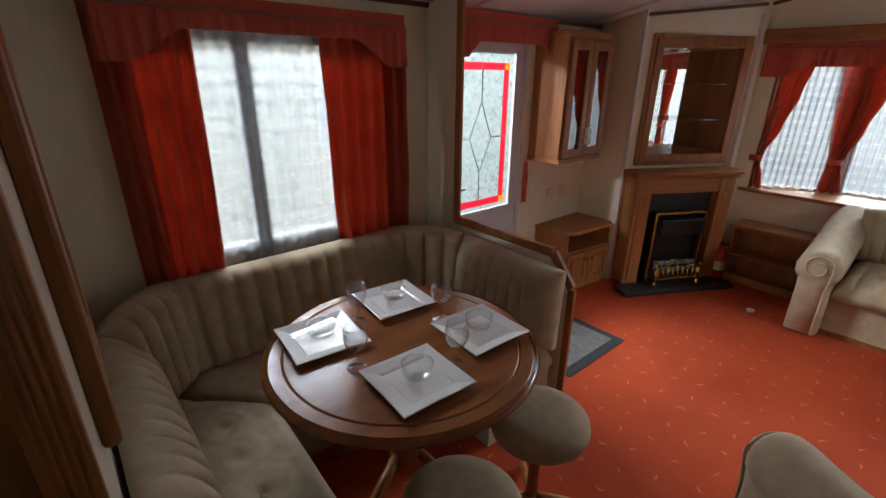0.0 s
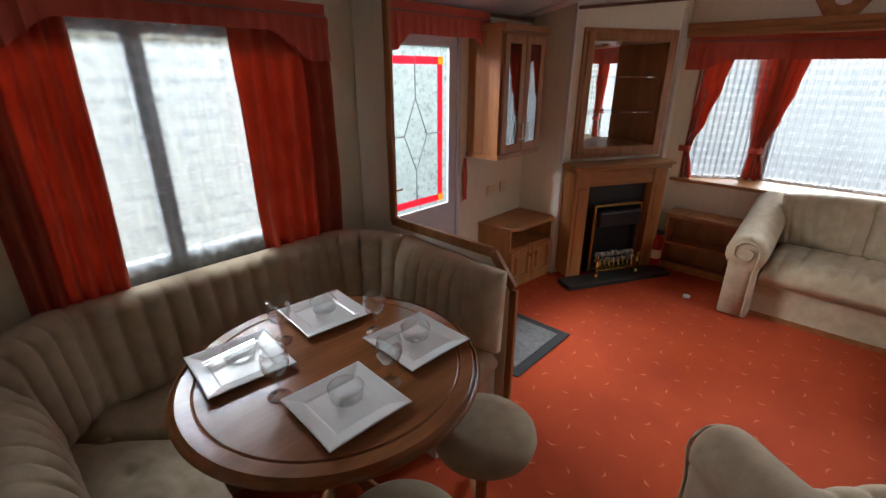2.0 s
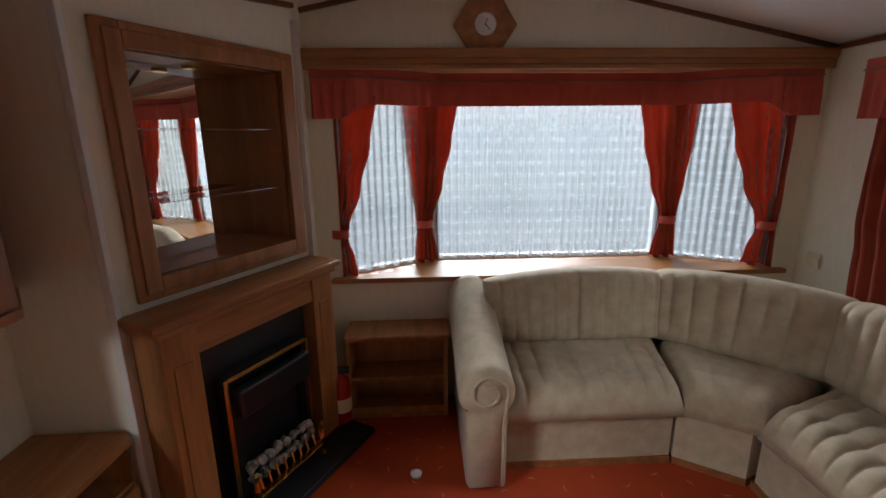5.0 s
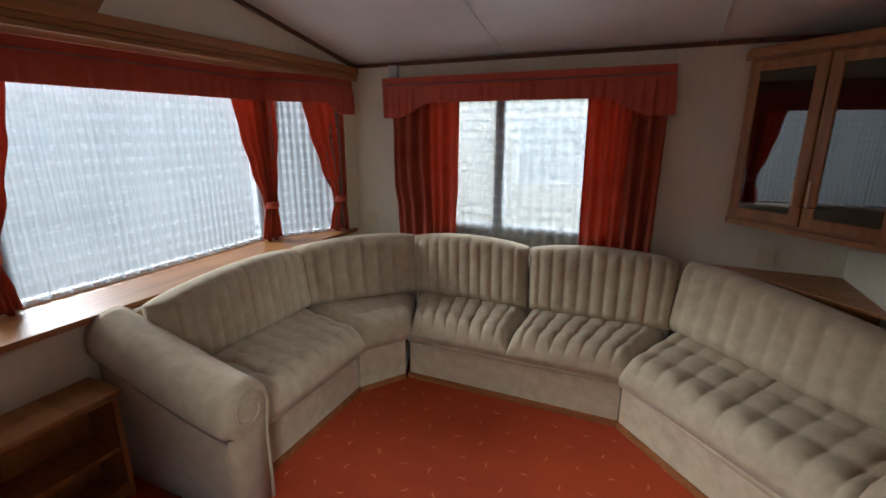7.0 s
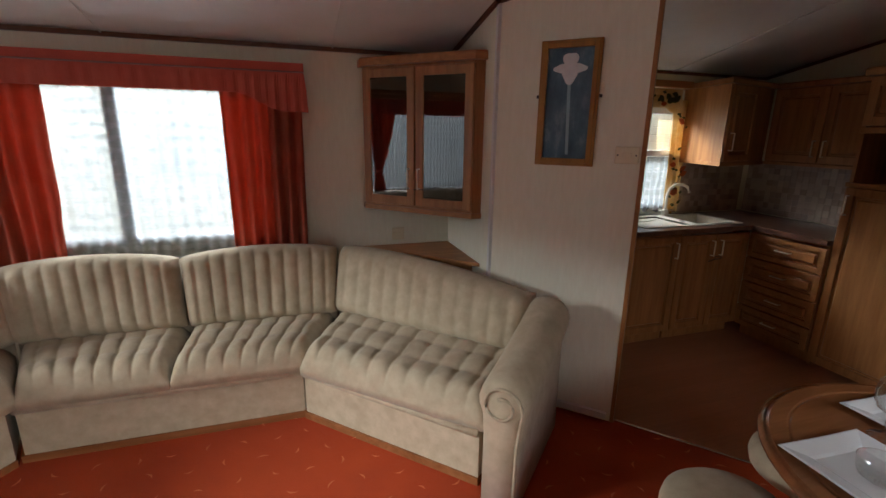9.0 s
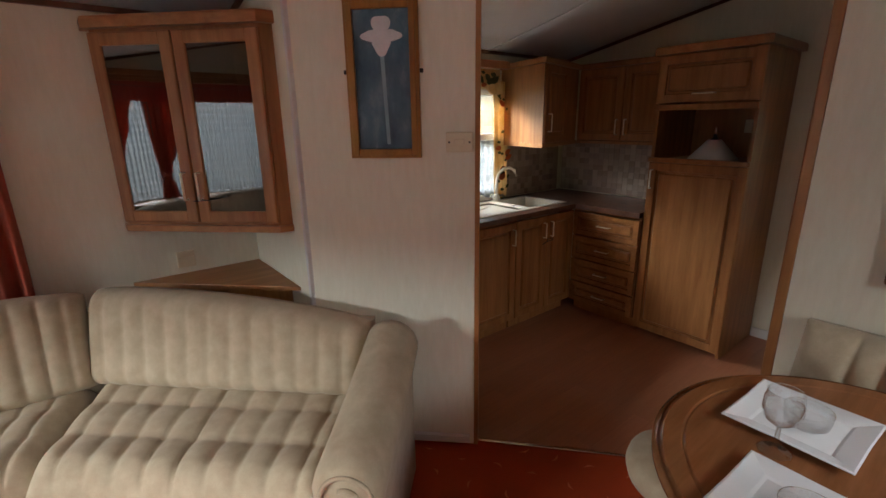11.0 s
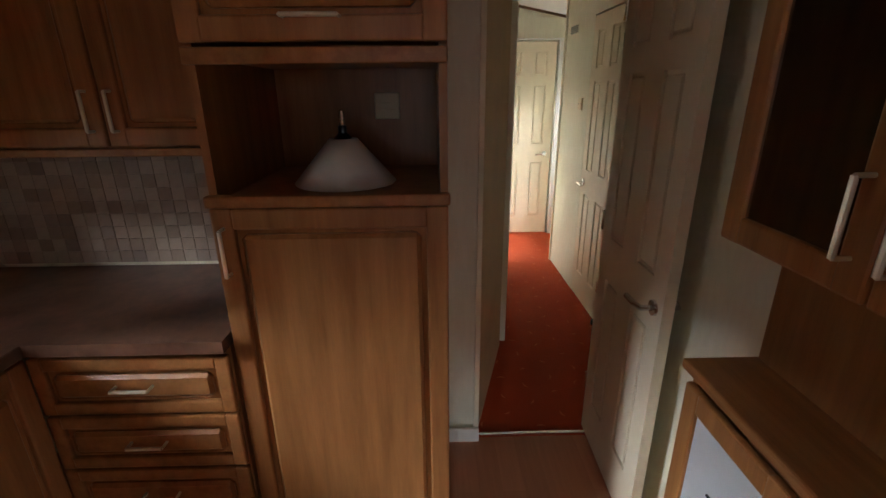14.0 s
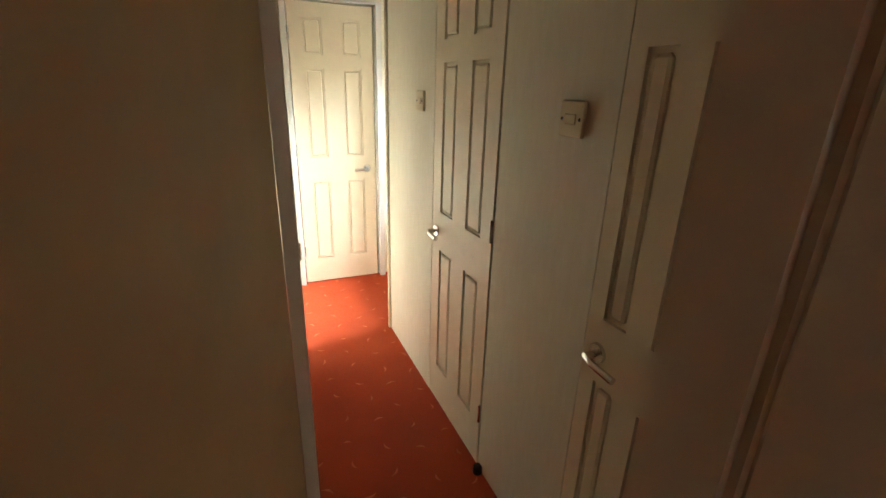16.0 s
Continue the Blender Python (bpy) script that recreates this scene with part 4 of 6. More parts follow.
# ---- cabinets by the entrance ----
wc = thing("wall_cabinet", 3.55, Y1, 1.10, 0, "oak wall cabinet with two smoked glass doors", "cabinet")
CH = [(0, 0), (0, -0.27), (0.50, -0.27), (0.70, -0.10), (0.70, 0)]
bm = prism(CH, 0.0, 0.02)
prism(CH, 0.77, 0.79, bm)
prism([(0, 0), (0, -0.27), (0.02, -0.27), (0.02, 0)], 0.02, 0.77, bm)
prism([(0.02, -0.01), (0.7, -0.01), (0.7, 0), (0.02, 0)], 0.02, 0.77, bm)
prism([(0.50, -0.27), (0.70, -0.10), (0.685, -0.09), (0.495, -0.25)], 0.02, 0.77, bm)
part("body", bm, M_OAK, wc)
part("cornice", prism([(-0.02, 0), (-0.02, -0.31), (0.52, -0.31), (0.73, -0.12), (0.73, 0)], 0.79, 0.83, bevel=0.012), M_OAKX, wc)
part("base_moulding", prism([(-0.01, 0), (-0.01, -0.285), (0.51, -0.285), (0.71, -0.11), (0.71, 0)], -0.03, 0.0), M_OAKX, wc)
add_door(wc, 0.02, 0.01, 0.238, 0.76, -0.272, (0.21, 0.14), glazed=True)
add_door(wc, 0.262, 0.01, 0.238, 0.76, -0.272, (0.03, 0.14), glazed=True)
tv = thing("corner_cabinet", 3.72, Y1, 0, 0, "low oak television cabinet with open slot and two doors", "cabinet")
part("top", prism([(-0.01, 0), (0.02, -0.30), (0.10, -0.345), (0.53, -0.375), (0.575, -0.33), (0.575, 0)], 0.50, 0.525, bevel=0.006), M_OAKX, tv)
bm = prism([(0.0, 0), (0.03, -0.29), (0.05, -0.29), (0.02, 0)], 0, 0.5)
prism([(0.02, -0.01), (0.57, -0.01), (0.57, 0), (0.02, 0)], 0, 0.5, bm)
prism([(0.05, -0.29), (0.54, -0.355), (0.55, -0.01), (0.02, -0.01)], 0.33, 0.345, bm)
prism([(0.04, -0.29), (0.54, -0.355), (0.54, -0.335), (0.05, -0.27)], 0, 0.06, bm)
prism([(0.53, -0.355), (0.57, -0.33), (0.57, 0), (0.55, 0)], 0, 0.5, bm)
part("body", bm, M_OAK, tv)
for i, x in enumerate((0.04, 0.29)):
    d = part("door", raised_door(0.245, 0.27, fr=0.04), M_OAK, tv)
    d.matrix_basis = pose(x, -0.29 - (x - 0.04) * 0.13, 0.06, 0, 0, -7.4)
    part("panel", raised_panel(0.245, 0.27, fr=0.04), M_OAK, d)
    part("handle", lathe([(0, 0), (0.01, 0.0), (0.012, 0.015), (0, 0.018)], 12), M_BRASS, d).matrix_basis = pose(0.215 if i == 0 else 0.03, -0.02, 0.2, 90)


def socket(x, y, z, rz, label, w=0.086, h=0.086, holes=2, name="socket"):
    s = thing(name, x, y, z, rz, label, name)
    part("plate", box(-w / 2, -0.012, -h / 2, w / 2, 0, h / 2, 0.004), M_CREAMPL, s)
    part("rocker", box(-0.02 * holes, -0.016, -0.012, 0.02 * holes, -0.012, 0.012, 0.003), M_CREAMPL, s)
    for e in (-1, 1):
        part("screw", lathe([(0, 0.012), (0.004, 0.012), (0.004, 0.0135), (0, 0.0135)], 8), M_BLACK, s).matrix_basis = pose(e * w * 0.38, 0, 0, 90)
    return s


socket(3.86, Y1 - 0.001, 0.76, 0, "cream double wall socket by the corner cabinet")
socket(4.02, Y1 - 0.001, 0.765, 0, "cream television aerial socket on the wall")
socket(2.50, Y2 + 0.001, 0.83, 180, "cream wall socket above the sofa")
socket(5.17, Y2 + 0.001, 0.86, 180, "cream wall socket by the bay")
socket(1.648 + 0.001, 0.566 + 0.001, 1.43, 135, "cream electric switch plate with two screws", 0.108, 0.08, 1, "switch")
sens = thing("alarm_sensor", 4.93, Y2, 1.95, 0, "white plastic alarm sensor under the ceiling", "sensor")
part("case", box(-0.035, 0, -0.04, 0.035, 0.05, 0.045, 0.008), M_PVC, sens)

# ---- clock, picture, shelf under the bay ----
ck = thing("wall_clock", XF - 0.002, 1.225, 2.115, -90, "hexagonal oak wall clock with white face", "clock")
hexa = [(0.165 * math.cos(math.pi / 3 * k), 0.145 * math.sin(math.pi / 3 * k) / 0.866 * 0.866) for k in range(6)]
bm = prism([(x, z) for x, z in hexa], 0, 0.025, bevel=0.008)
part("case", bm, M_OAK, ck).matrix_basis = pose(0, 0, 0, 90)
part("face", lathe([(0, 0.025), (0.05, 0.025), (0.055, 0.032), (0.05, 0.034), (0.047, 0.029), (0, 0.029)], 28), M_WHITE, ck, "white dial").matrix_basis = pose(0, 0, 0, 90)
for a, L in ((20, 0.028), (140, 0.038)):
    part("pointer", box(-0.002, -0.032, -0.005, 0.002, -0.030, L), M_BLACK, ck).matrix_basis = pose(0, 0, 0, 0, a, 0)
pc_ = thing("picture", 1.855 + 0.004, 0.35 + 0.004, 1.665, 135, "oak framed print of a white flower on blue", "picture")
bm = bmesh.new()
w, h = 0.145, 0.295
for o, y in ((0.0, -0.02), (0.012, -0.028)):
    bx(bm, -w + o, y, -h + o, -w + 0.036, 0, h - o, 0.003)
    bx(bm, w - 0.036, y, -h + o, w - o, 0, h - o, 0.003)
    bx(bm, -w + 0.036, y, -h + o, w - 0.036, 0, -h + 0.036, 0.003)
    bx(bm, -w + 0.036, y, h - 0.036, w - 0.036, 0, h - o, 0.003)
part("frame", bm, wood("picture_frame_oak", srgb(150, 104, 40), srgb(196, 146, 70), 'Z'), pc_)
mp_, nt2, b2 = base_mat("blue_print")
vv = coords(nt2, (6, 6, 3))
link(nt2, ramp(nt2, noise_tex(nt2, vv, 1.6, 6), [(0.3, srgb(58, 84, 104)), (0.55, srgb(92, 122, 140)), (0.75, srgb(150, 176, 186))]), b2.inputs["Base Color"])
b2.inputs["Roughness"].default_value = 0.25
part("print", box(-w + 0.03, -0.012, -h + 0.03, w - 0.03, -0.006, h - 0.03), mp_, pc_, "blue misty print")
M_PETAL = plain("white_petal_print", (0.75, 0.77, 0.78, 1), 0.3, var=0.1, scale=20, bmp=0)
M_STEM = plain("pale_stem_print", srgb(150, 184, 196), 0.3, var=0.1, scale=20, bmp=0)
bm = bmesh.new()
for k, (px, pz, rr, sx, sz) in enumerate(((0, 0.2, 0.036, 1, 1.1), (-0.045, 0.165, 0.026, 1.3, .8), (0.045, 0.165, 0.026, 1.3, .8), (0, 0.135, 0.036, 1.0, 1.1))):
    pts_ = []
    for i in range(20):
        a = 2 * math.pi * i / 20
        q = rr * (1 + 0.15 * math.sin(3 * a + px * 40))
        pts_.append((px + q * sx * math.cos(a), pz + q * sz * math.sin(a)))
    lo = [bm.verts.new((x, -0.0125 - 0.0004 * k, z)) for x, z in pts_]
    bm.faces.new(lo)
part("flower", bm, M_PETAL, pc_, "white iris bloom")
bm = bmesh.new()
f = [bm.verts.new(c) for c in ((-0.008, -0.0123, 0.1), (0.008, -0.0123, 0.1), (0.02, -0.0123, -0.24), (0.006, -0.0123, -0.24))]
bm.faces.new(f)
part("stem", bm, M_STEM, pc_)
for e in (-1, 1):
    part("hanger", box(e * (w + 0.006) - 0.008, -0.008, 0.03, e * (w + 0.006) + 0.008, 0, 0.046, 0.003), M_BLACK, pc_)
ls = thing("low_shelf", XF - 0.002, 2.0, 0, -90, "low open oak bookcase under the bay sill", "shelf")
boards(ls, 0.56, 0.21, 0.49, 0.02, shelves=(0.24,))
part("plinth", box(0.02, -0.20, 0.0, 0.54, -0.18, 0.06), M_OAK, ls)
part("top", box(-0.005, -0.235, 0.49, 0.575, 0.0, 0.515, 0.008), M_OAKY, ls)

# ---- corner glass cabinet and corner shelf by the screen ----
gc = thing("corner_wall_cabinet", 2.12, Y2, 1.06, 0, "slanting oak corner cabinet with two glazed doors", "cabinet")
GC = [(0.0, 0.0), (0.60, 0.0), (0.60, 0.06), (0.06, 0.60), (0.0, 0.60)]
bm = prism(GC, 0.0, 0.02)
prism(GC, 0.83, 0.85, bm)
prism([(0.58, 0), (0.60, 0), (0.60, 0.06), (0.58, 0.08)], 0.02, 0.83, bm)
prism([(0, 0.58), (0.08, 0.58), (0.06, 0.60), (0, 0.60)], 0.02, 0.83, bm)
prism([(0, 0), (0.58, 0), (0.58, 0.008), (0, 0.008)], 0.02, 0.83, bm)
prism([(0, 0.008), (0.008, 0.008), (0.008, 0.58), (0, 0.58)], 0.02, 0.83, bm)
prism([(0.01, 0.01), (0.56, 0.01), (0.01, 0.56)], 0.42, 0.435, bm)
part("body", bm, M_OAK, gc)
part("cornice", prism([(0, 0), (0.63, 0), (0.63, 0.08), (0.08, 0.63), (0, 0.63)], 0.85, 0.90, bevel=0.014), M_OAKX, gc)
part("base_moulding", prism([(0, 0), (0.61, 0), (0.61, 0.07), (0.07, 0.61), (0, 0.61)], -0.03, 0.0), M_OAKX, gc)
for i in range(2):
    L = 0.54 * math.sqrt(2) / 2
    s = math.sqrt(0.5)
    p = Vector((0.60, 0.06)) + Vector((-s, s)) * (L * i + 0.003)
    d = add_door(gc, 0, 0, L - 0.006, 0.82, 0, (L - 0.04 if i == 0 else 0.03, 0.17), glazed=True, hl=0.12)
    d.matrix_basis = pose(p.x + 0.002, p.y + 0.002, 0.015, 0, 0, 135)
part("cable_tie", tube([(0.36, 0.36, 0.12), (0.30, 0.42, 0.125), (0.24, 0.46, 0.14)], 0.003, 6), M_BLACK, gc, "black cable tie round the handles")
cs = thing("corner_shelf", 2.127, Y2, 0, 0, "brown triangular corner shelf behind the sofa", "shelf")
part("board", prism([(0.002, 0.002), (0.62, 0.002), (0.002, 0.62)], 0.735, 0.755, bevel=0.003), M_OAKX, cs)
part("upright", prism([(0.002, 0.002), (0.5, 0.002), (0.002, 0.5)], 0.0, 0.735), M_OAK, cs)


# ---- corner sofa, in sections ----
def back_cushion(pa, pb, qa, qb, zb, zt, n, th=0.13, flutes=9, hump=0.05, seed=0, zt2=None):
    return cushion((*pa, zb), (*pb, zb), (*qb, zt2 if zt2 else zt), (*qa, zt), n, th, 0.065, flutes, 0, hump, nu=flutes * 8, nv=16, depth=0.022, seed=seed)


def rolled_arm(p, q, zf, zb, w=0.11, r=0.12):
    """An upholstered arm from its front p to its back q, rolled over at the top."""
    bm = bmesh.new()
    p, q = Vector((*p, 0)), Vector((*q, 0))
    d = (q - p).normalized()
    s = Vector((-d.y, d.x, 0))
    rows = []
    n = 26
    L = (q - p).length
    for i in range(n + 1):
        t = i / n
        zt = zf + (zb - zf) * (t ** 1.3)
        ease = min(1, (t * L) / 0.05)
        k = 0.86 + 0.14 * math.sqrt(max(0, 1 - (1 - ease) ** 2))
        c = p + (q - p) * t
        prof = [(-w * 0.8, 0.02), (-w * 0.8, zt - 0.24), (-w * 0.85, zt - 0.19)]
        for a in range(0, 13):
            ang = math.radians(215 - 250 * a / 12)
            prof.append((r * k * math.cos(ang), zt - r + r * k * math.sin(ang)))
        prof += [(w * 0.85, zt - 0.19), (w * 0.8, zt - 0.24), (w * 0.8, 0.02)]
        rows.append([bm.verts.new(c + s * (x * k) + Vector((0, 0, z + 0.003 * noise.noise(Vector((x * 20, z * 20, t * 8)))))) for x, z in prof])
    grid_faces(bm, rows)
    for a, b in zip(rows, rows[1:]):
        bm.faces.new((a[0], b[0], b[-1], a[-1]))
    bm.faces.new(rows[0])
    bm.faces.new(rows[-1][::-1])
    return bm


def scroll(p, q, zt, r=0.09):
    """The rolled front of an arm: a raised spiral piping."""
    p, q = Vector((*p, 0)), Vector((*q, 0))
    d = (q - p).normalized()
    s = Vector((-d.y, d.x, 0))
    pts = [p - d * 0.004 + s * (-0.07) + Vector((0, 0, z)) for z in (0.03, 0.2, zt - 0.26)]
    for a in range(0, 30):
        ang = math.radians(200 - 17 * a)
        rr = r * (1 - 0.022 * a)
        pts.append(p - d * 0.006 + s * (rr * math.cos(ang)) + Vector((0, 0, zt - 0.105 + rr * math.sin(ang))))
    return tube(pts, 0.007, 7)


def seat_base(pts, inset, label_parent):
    put("base", prism(pts, 0.035, 0.30, bevel=0.02), M_SOFA, label_parent, smooth=False)
    put("plinth", prism(inset, 0.0, 0.036), M_TABLE, label_parent, "brown plinth strip")


def seat_roll(a, b, z, r=0.022):
    return tube([(*a, z), ((a[0] + b[0]) / 2, (a[1] + b[1]) / 2, z), (*b, z)], r, 10)


GR = "corner sofa sections"
s1 = thing("sofa_section", 4.9, 0.75, 0, 0, "beige fluted velour sofa end section with rolled arm under the bay", "sofa", GR)
seat_base([(4.64, 0.38), (5.22, 0.24), (5.22, 1.22), (4.64, 1.22)], [(4.63, 0.38), (5.2, 0.26), (5.2, 1.21), (4.63, 1.21)], s1)
put("piping", seat_roll((4.635, 0.38), (4.635, 1.2), 0.275), M_SOFA, s1, smooth=True)
put("seat_cushion", cushion((4.58, 1.20, 0.29), (4.58, 0.37, 0.29), (5.19, 0.22, 0.29), (5.19, 1.20, 0.29), (0, 0, 1), 0.165, 0.085, 9, 3, nu=90, seed=1, tuft=True), M_SEAT, s1, smooth=True)
put("back_cushion", back_cushion((5.17, 1.20), (5.17, 0.22), (5.16, 1.24), (5.25, 0.20), 0.42, 0.79, (-1, 0, 0.15), 0.13, 14, 0.05, 1), M_SOFA, s1, smooth=True)
put("back_shell", box(5.20, 0.22, 0.0, 5.27, 1.24, 0.76, 0.02), M_SOFA, s1)
put("arm", rolled_arm((4.50, 1.30), (5.27, 1.30), 0.60, 0.79, 0.115, 0.128), M_SOFA, s1, smooth=True)
put("scroll_piping", scroll((4.50, 1.30), (5.27, 1.30), 0.60), M_SOFA, s1, smooth=True)
s2 = thing("sofa_corner", 4.75, 0.1, 0, 0, "beige fluted velour sofa corner section", "sofa", GR)
seat_base([(4.46, 0.12), (4.66, -0.40), (5.20, 0.22), (4.63, 0.37)], [(4.455, 0.12), (4.66, -0.4), (5.2, 0.22), (4.625, 0.37)], s2)
put("seat_cushion", cushion((4.585, 0.37, 0.29), (4.41, 0.115, 0.29), (4.64, -0.38, 0.29), (5.19, 0.21, 0.29), (0, 0, 1), 0.165, 0.085, 3, 3, seed=2, depth=0.012), M_SEAT, s2, smooth=True)
put("back_cushion", back_cushion((5.17, 0.22), (4.62, -0.36), (5.24, 0.20), (4.68, -0.47), 0.42, 0.80, (-0.7, 0.7, 0.15), 0.13, 8, 0.045, 2), M_SOFA, s2, smooth=True)
put("back_shell", prism([(5.22, 0.2), (4.66, -0.44), (4.70, -0.49), (5.27, 0.16)], 0, 0.74), M_SOFA, s2)
s3 = thing("sofa_section", 3.8, -0.2, 0, 0, "beige fluted velour two-seat sofa section under the side window", "sofa", GR)
seat_base([(3.19, 0.09), (2.97, -0.40), (4.62, -0.40), (4.44, 0.09)], [(3.185, 0.1), (2.97, -0.4), (4.62, -0.4), (4.45, 0.1)], s3)
put("piping", seat_roll((3.19, 0.095), (4.44, 0.095), 0.275), M_SOFA, s3, smooth=True)
put("seat_cushion", cushion((4.41, 0.13, 0.29), (3.805, 0.13, 0.29), (3.795, -0.40, 0.29), (4.62, -0.40, 0.29), (0, 0, 1), 0.165, 0.085, 8, 3, nu=80, seed=3, tuft=True), M_SEAT, s3, smooth=True)
put("seat_cushion", cushion((3.80, 0.13, 0.29), (3.17, 0.13, 0.29), (2.96, -0.40, 0.29), (3.79, -0.40, 0.29), (0, 0, 1), 0.165, 0.085, 8, 3, nu=80, seed=4, tuft=True), M_SEAT, s3, smooth=True)
put("back_cushion", back_cushion((4.61, -0.37), (3.80, -0.37), (4.66, -0.45), (3.825, -0.45), 0.42, 0.80, (0, 1, 0.15), 0.13, 11, 0.05, 3), M_SOFA, s3, smooth=True)
put("back_cushion", back_cushion((3.79, -0.37), (2.96, -0.37), (3.815, -0.45), (2.94, -0.48), 0.42, 0.80, (0, 1, 0.15), 0.13, 11, 0.05, 4), M_SOFA, s3, smooth=True)
put("back_shell", box(2.94, -0.52, 0, 4.66, -0.45, 0.72, 0.02), M_SOFA, s3)
s4 = thing("sofa_section", 2.6, 0.25, 0, 0, "beige fluted velour slanting sofa section with rolled arm", "sofa", GR)
seat_base([(2.47, 0.83), (2.04, 0.47), (2.94, -0.42), (3.18, 0.10)], [(2.475, 0.84), (2.04, 0.47), (2.94, -0.42), (3.19, 0.11)], s4)
put("piping", seat_roll((3.18, 0.115), (2.48, 0.84), 0.275), M_SOFA, s4, smooth=True)
put("seat_cushion", cushion((3.20, 0.16, 0.29), (2.46, 0.87, 0.29), (2.06, 0.47, 0.29), (2.93, -0.39, 0.29), (0, 0, 1), 0.165, 0.085, 10, 3, nu=100, seed=5, tuft=True), M_SEAT, s4, smooth=True)
put("back_cushion", back_cushion((2.93, -0.38), (2.06, 0.47), (2.87, -0.47), (2.00, 0.40), 0.42, 0.81, (0.7, 0.7, 0.15), 0.13, 13, 0.05, 5, 0.70), M_SOFA, s4, smooth=True)
put("back_shell", prism([(2.89, -0.46), (2.02, 0.42), (1.97, 0.37), (2.84, -0.51)], 0, 0.70), M_SOFA, s4)
put("arm", rolled_arm((2.455, 0.995), (1.985, 0.525), 0.60, 0.74, 0.10, 0.108), M_SOFA, s4, smooth=True)
put("scroll_piping", scroll((2.455, 0.995), (1.985, 0.525), 0.60), M_SOFA, s4, smooth=True)

# ---- dining corner ----
GD = "dining corner benches"
b1 = thing("dining_bench", 1.1, 2.1, 0, 0, "beige tufted dining bench along the screen wall", "bench", GD)
put("base", prism([(0.86, 1.62), (1.26, 1.62), (1.26, 2.42), (0.86, 2.42)], 0, 0.30), M_SEAT, b1)
BUTTONS = [(1.10, 2.62, 0.29), (1.11, 2.38, 0.29), (1.106, 2.20, 0.29), (1.12, 2.00, 0.29), (1.13, 1.795, 0.29)]
put("seat_cushion", cushion((1.30, 1.60, 0.29), (1.33, 2.40, 0.29), (0.86, 2.86, 0.29), (0.86, 1.58, 0.29), (0, 0, 1), 0.14, 0.07, 0, 0, nu=90, nv=50, seed=11, dimples=BUTTONS), M_SEAT, b1, smooth=True)
for q in BUTTONS:
    put("button", lathe([(0, 0.412), (0.010, 0.411), (0.013, 0.405), (0, 0.402)], 14, cx=q[0], cy=q[1]), M_SEAT, b1, "covered button", True)
put("back_cushion", cushion((0.87, 2.64, 0.40), (0.87, 1.60, 0.40), (0.815, 1.62, 0.78), (0.815, 2.66, 0.78), (1, 0, 0.1), 0.15, 0.14, 13, 0, 0.0, nu=120, nv=16, depth=0.04, seed=6), M_SOFA, b1, smooth=True)
put("back_cushion", cushion((1.10, 2.87, 0.40), (0.88, 2.65, 0.40), (0.82, 2.68, 0.79), (1.09, 2.95, 0.81), (0.7, -0.7, 0.1), 0.13, 0.07, 5, 0, 0.04, depth=0.042, seed=7), M_SOFA, b1, smooth=True)
b2_ = thing("dining_bench", 1.7, 2.7, 0, 0, "beige fluted dining bench under the window", "bench", GD)
put("base", prism([(1.28, 2.45), (2.06, 2.45), (2.06, 2.98), (0.86, 2.98), (0.86, 2.44)], 0, 0.30), M_SEAT, b2_)
put("seat_cushion", cushion((1.32, 2.40, 0.29), (2.08, 2.40, 0.29), (2.40, 2.86, 0.29), (0.88, 2.86, 0.29), (0, 0, 1), 0.14, 0.07, 0, 0, nu=90, nv=40, seed=12, dimples=[(1.45, 2.64, 0.29), (1.75, 2.64, 0.29)]), M_SEAT, b2_, smooth=True)
put("back_cushion", cushion((2.22, 2.85, 0.40), (1.10, 2.87, 0.40), (1.08, 2.94, 0.82), (2.24, 2.94, 0.82), (0, -1, 0.1), 0.12, 0.05, 13, 0, 0.0, nu=104, nv=16, depth=0.042, seed=8), M_SOFA, b2_, smooth=True)
put("back_cushion", cushion((2.47, 2.58, 0.40), (2.23, 2.85, 0.40), (2.25, 2.94, 0.82), (2.54, 2.60, 0.82), (-0.7, -0.7, 0.1), 0.12, 0.05, 4, 0, 0.03, depth=0.042, seed=9), M_SOFA, b2_, smooth=True)
b3 = thing("dining_bench", 2.3, 2.2, 0, 0, "beige fluted dining seat against the low divider", "bench", GD)
put("base", prism([(2.12, 1.96), (2.55, 1.96), (2.55, 2.5), (2.12, 2.5)], 0, 0.30), M_SEAT, b3)
put("seat_cushion", cushion((2.09, 2.40, 0.29), (2.08, 1.94, 0.29), (2.54, 1.94, 0.29), (2.50, 2.75, 0.29), (0, 0, 1), 0.14, 0.07, 2, 2, depth=0.014, seed=13), M_SEAT, b3, smooth=True)
put("back_cushion", cushion((2.50, 1.90, 0.42), (2.49, 2.57, 0.42), (2.56, 2.58, 0.82), (2.565, 1.93, 0.80), (-1, 0, 0.1), 0.15, 0.13, 9, 0, 0.0, nu=80, nv=18, depth=0.04, seed=10), M_SOFA, b3, smooth=True)

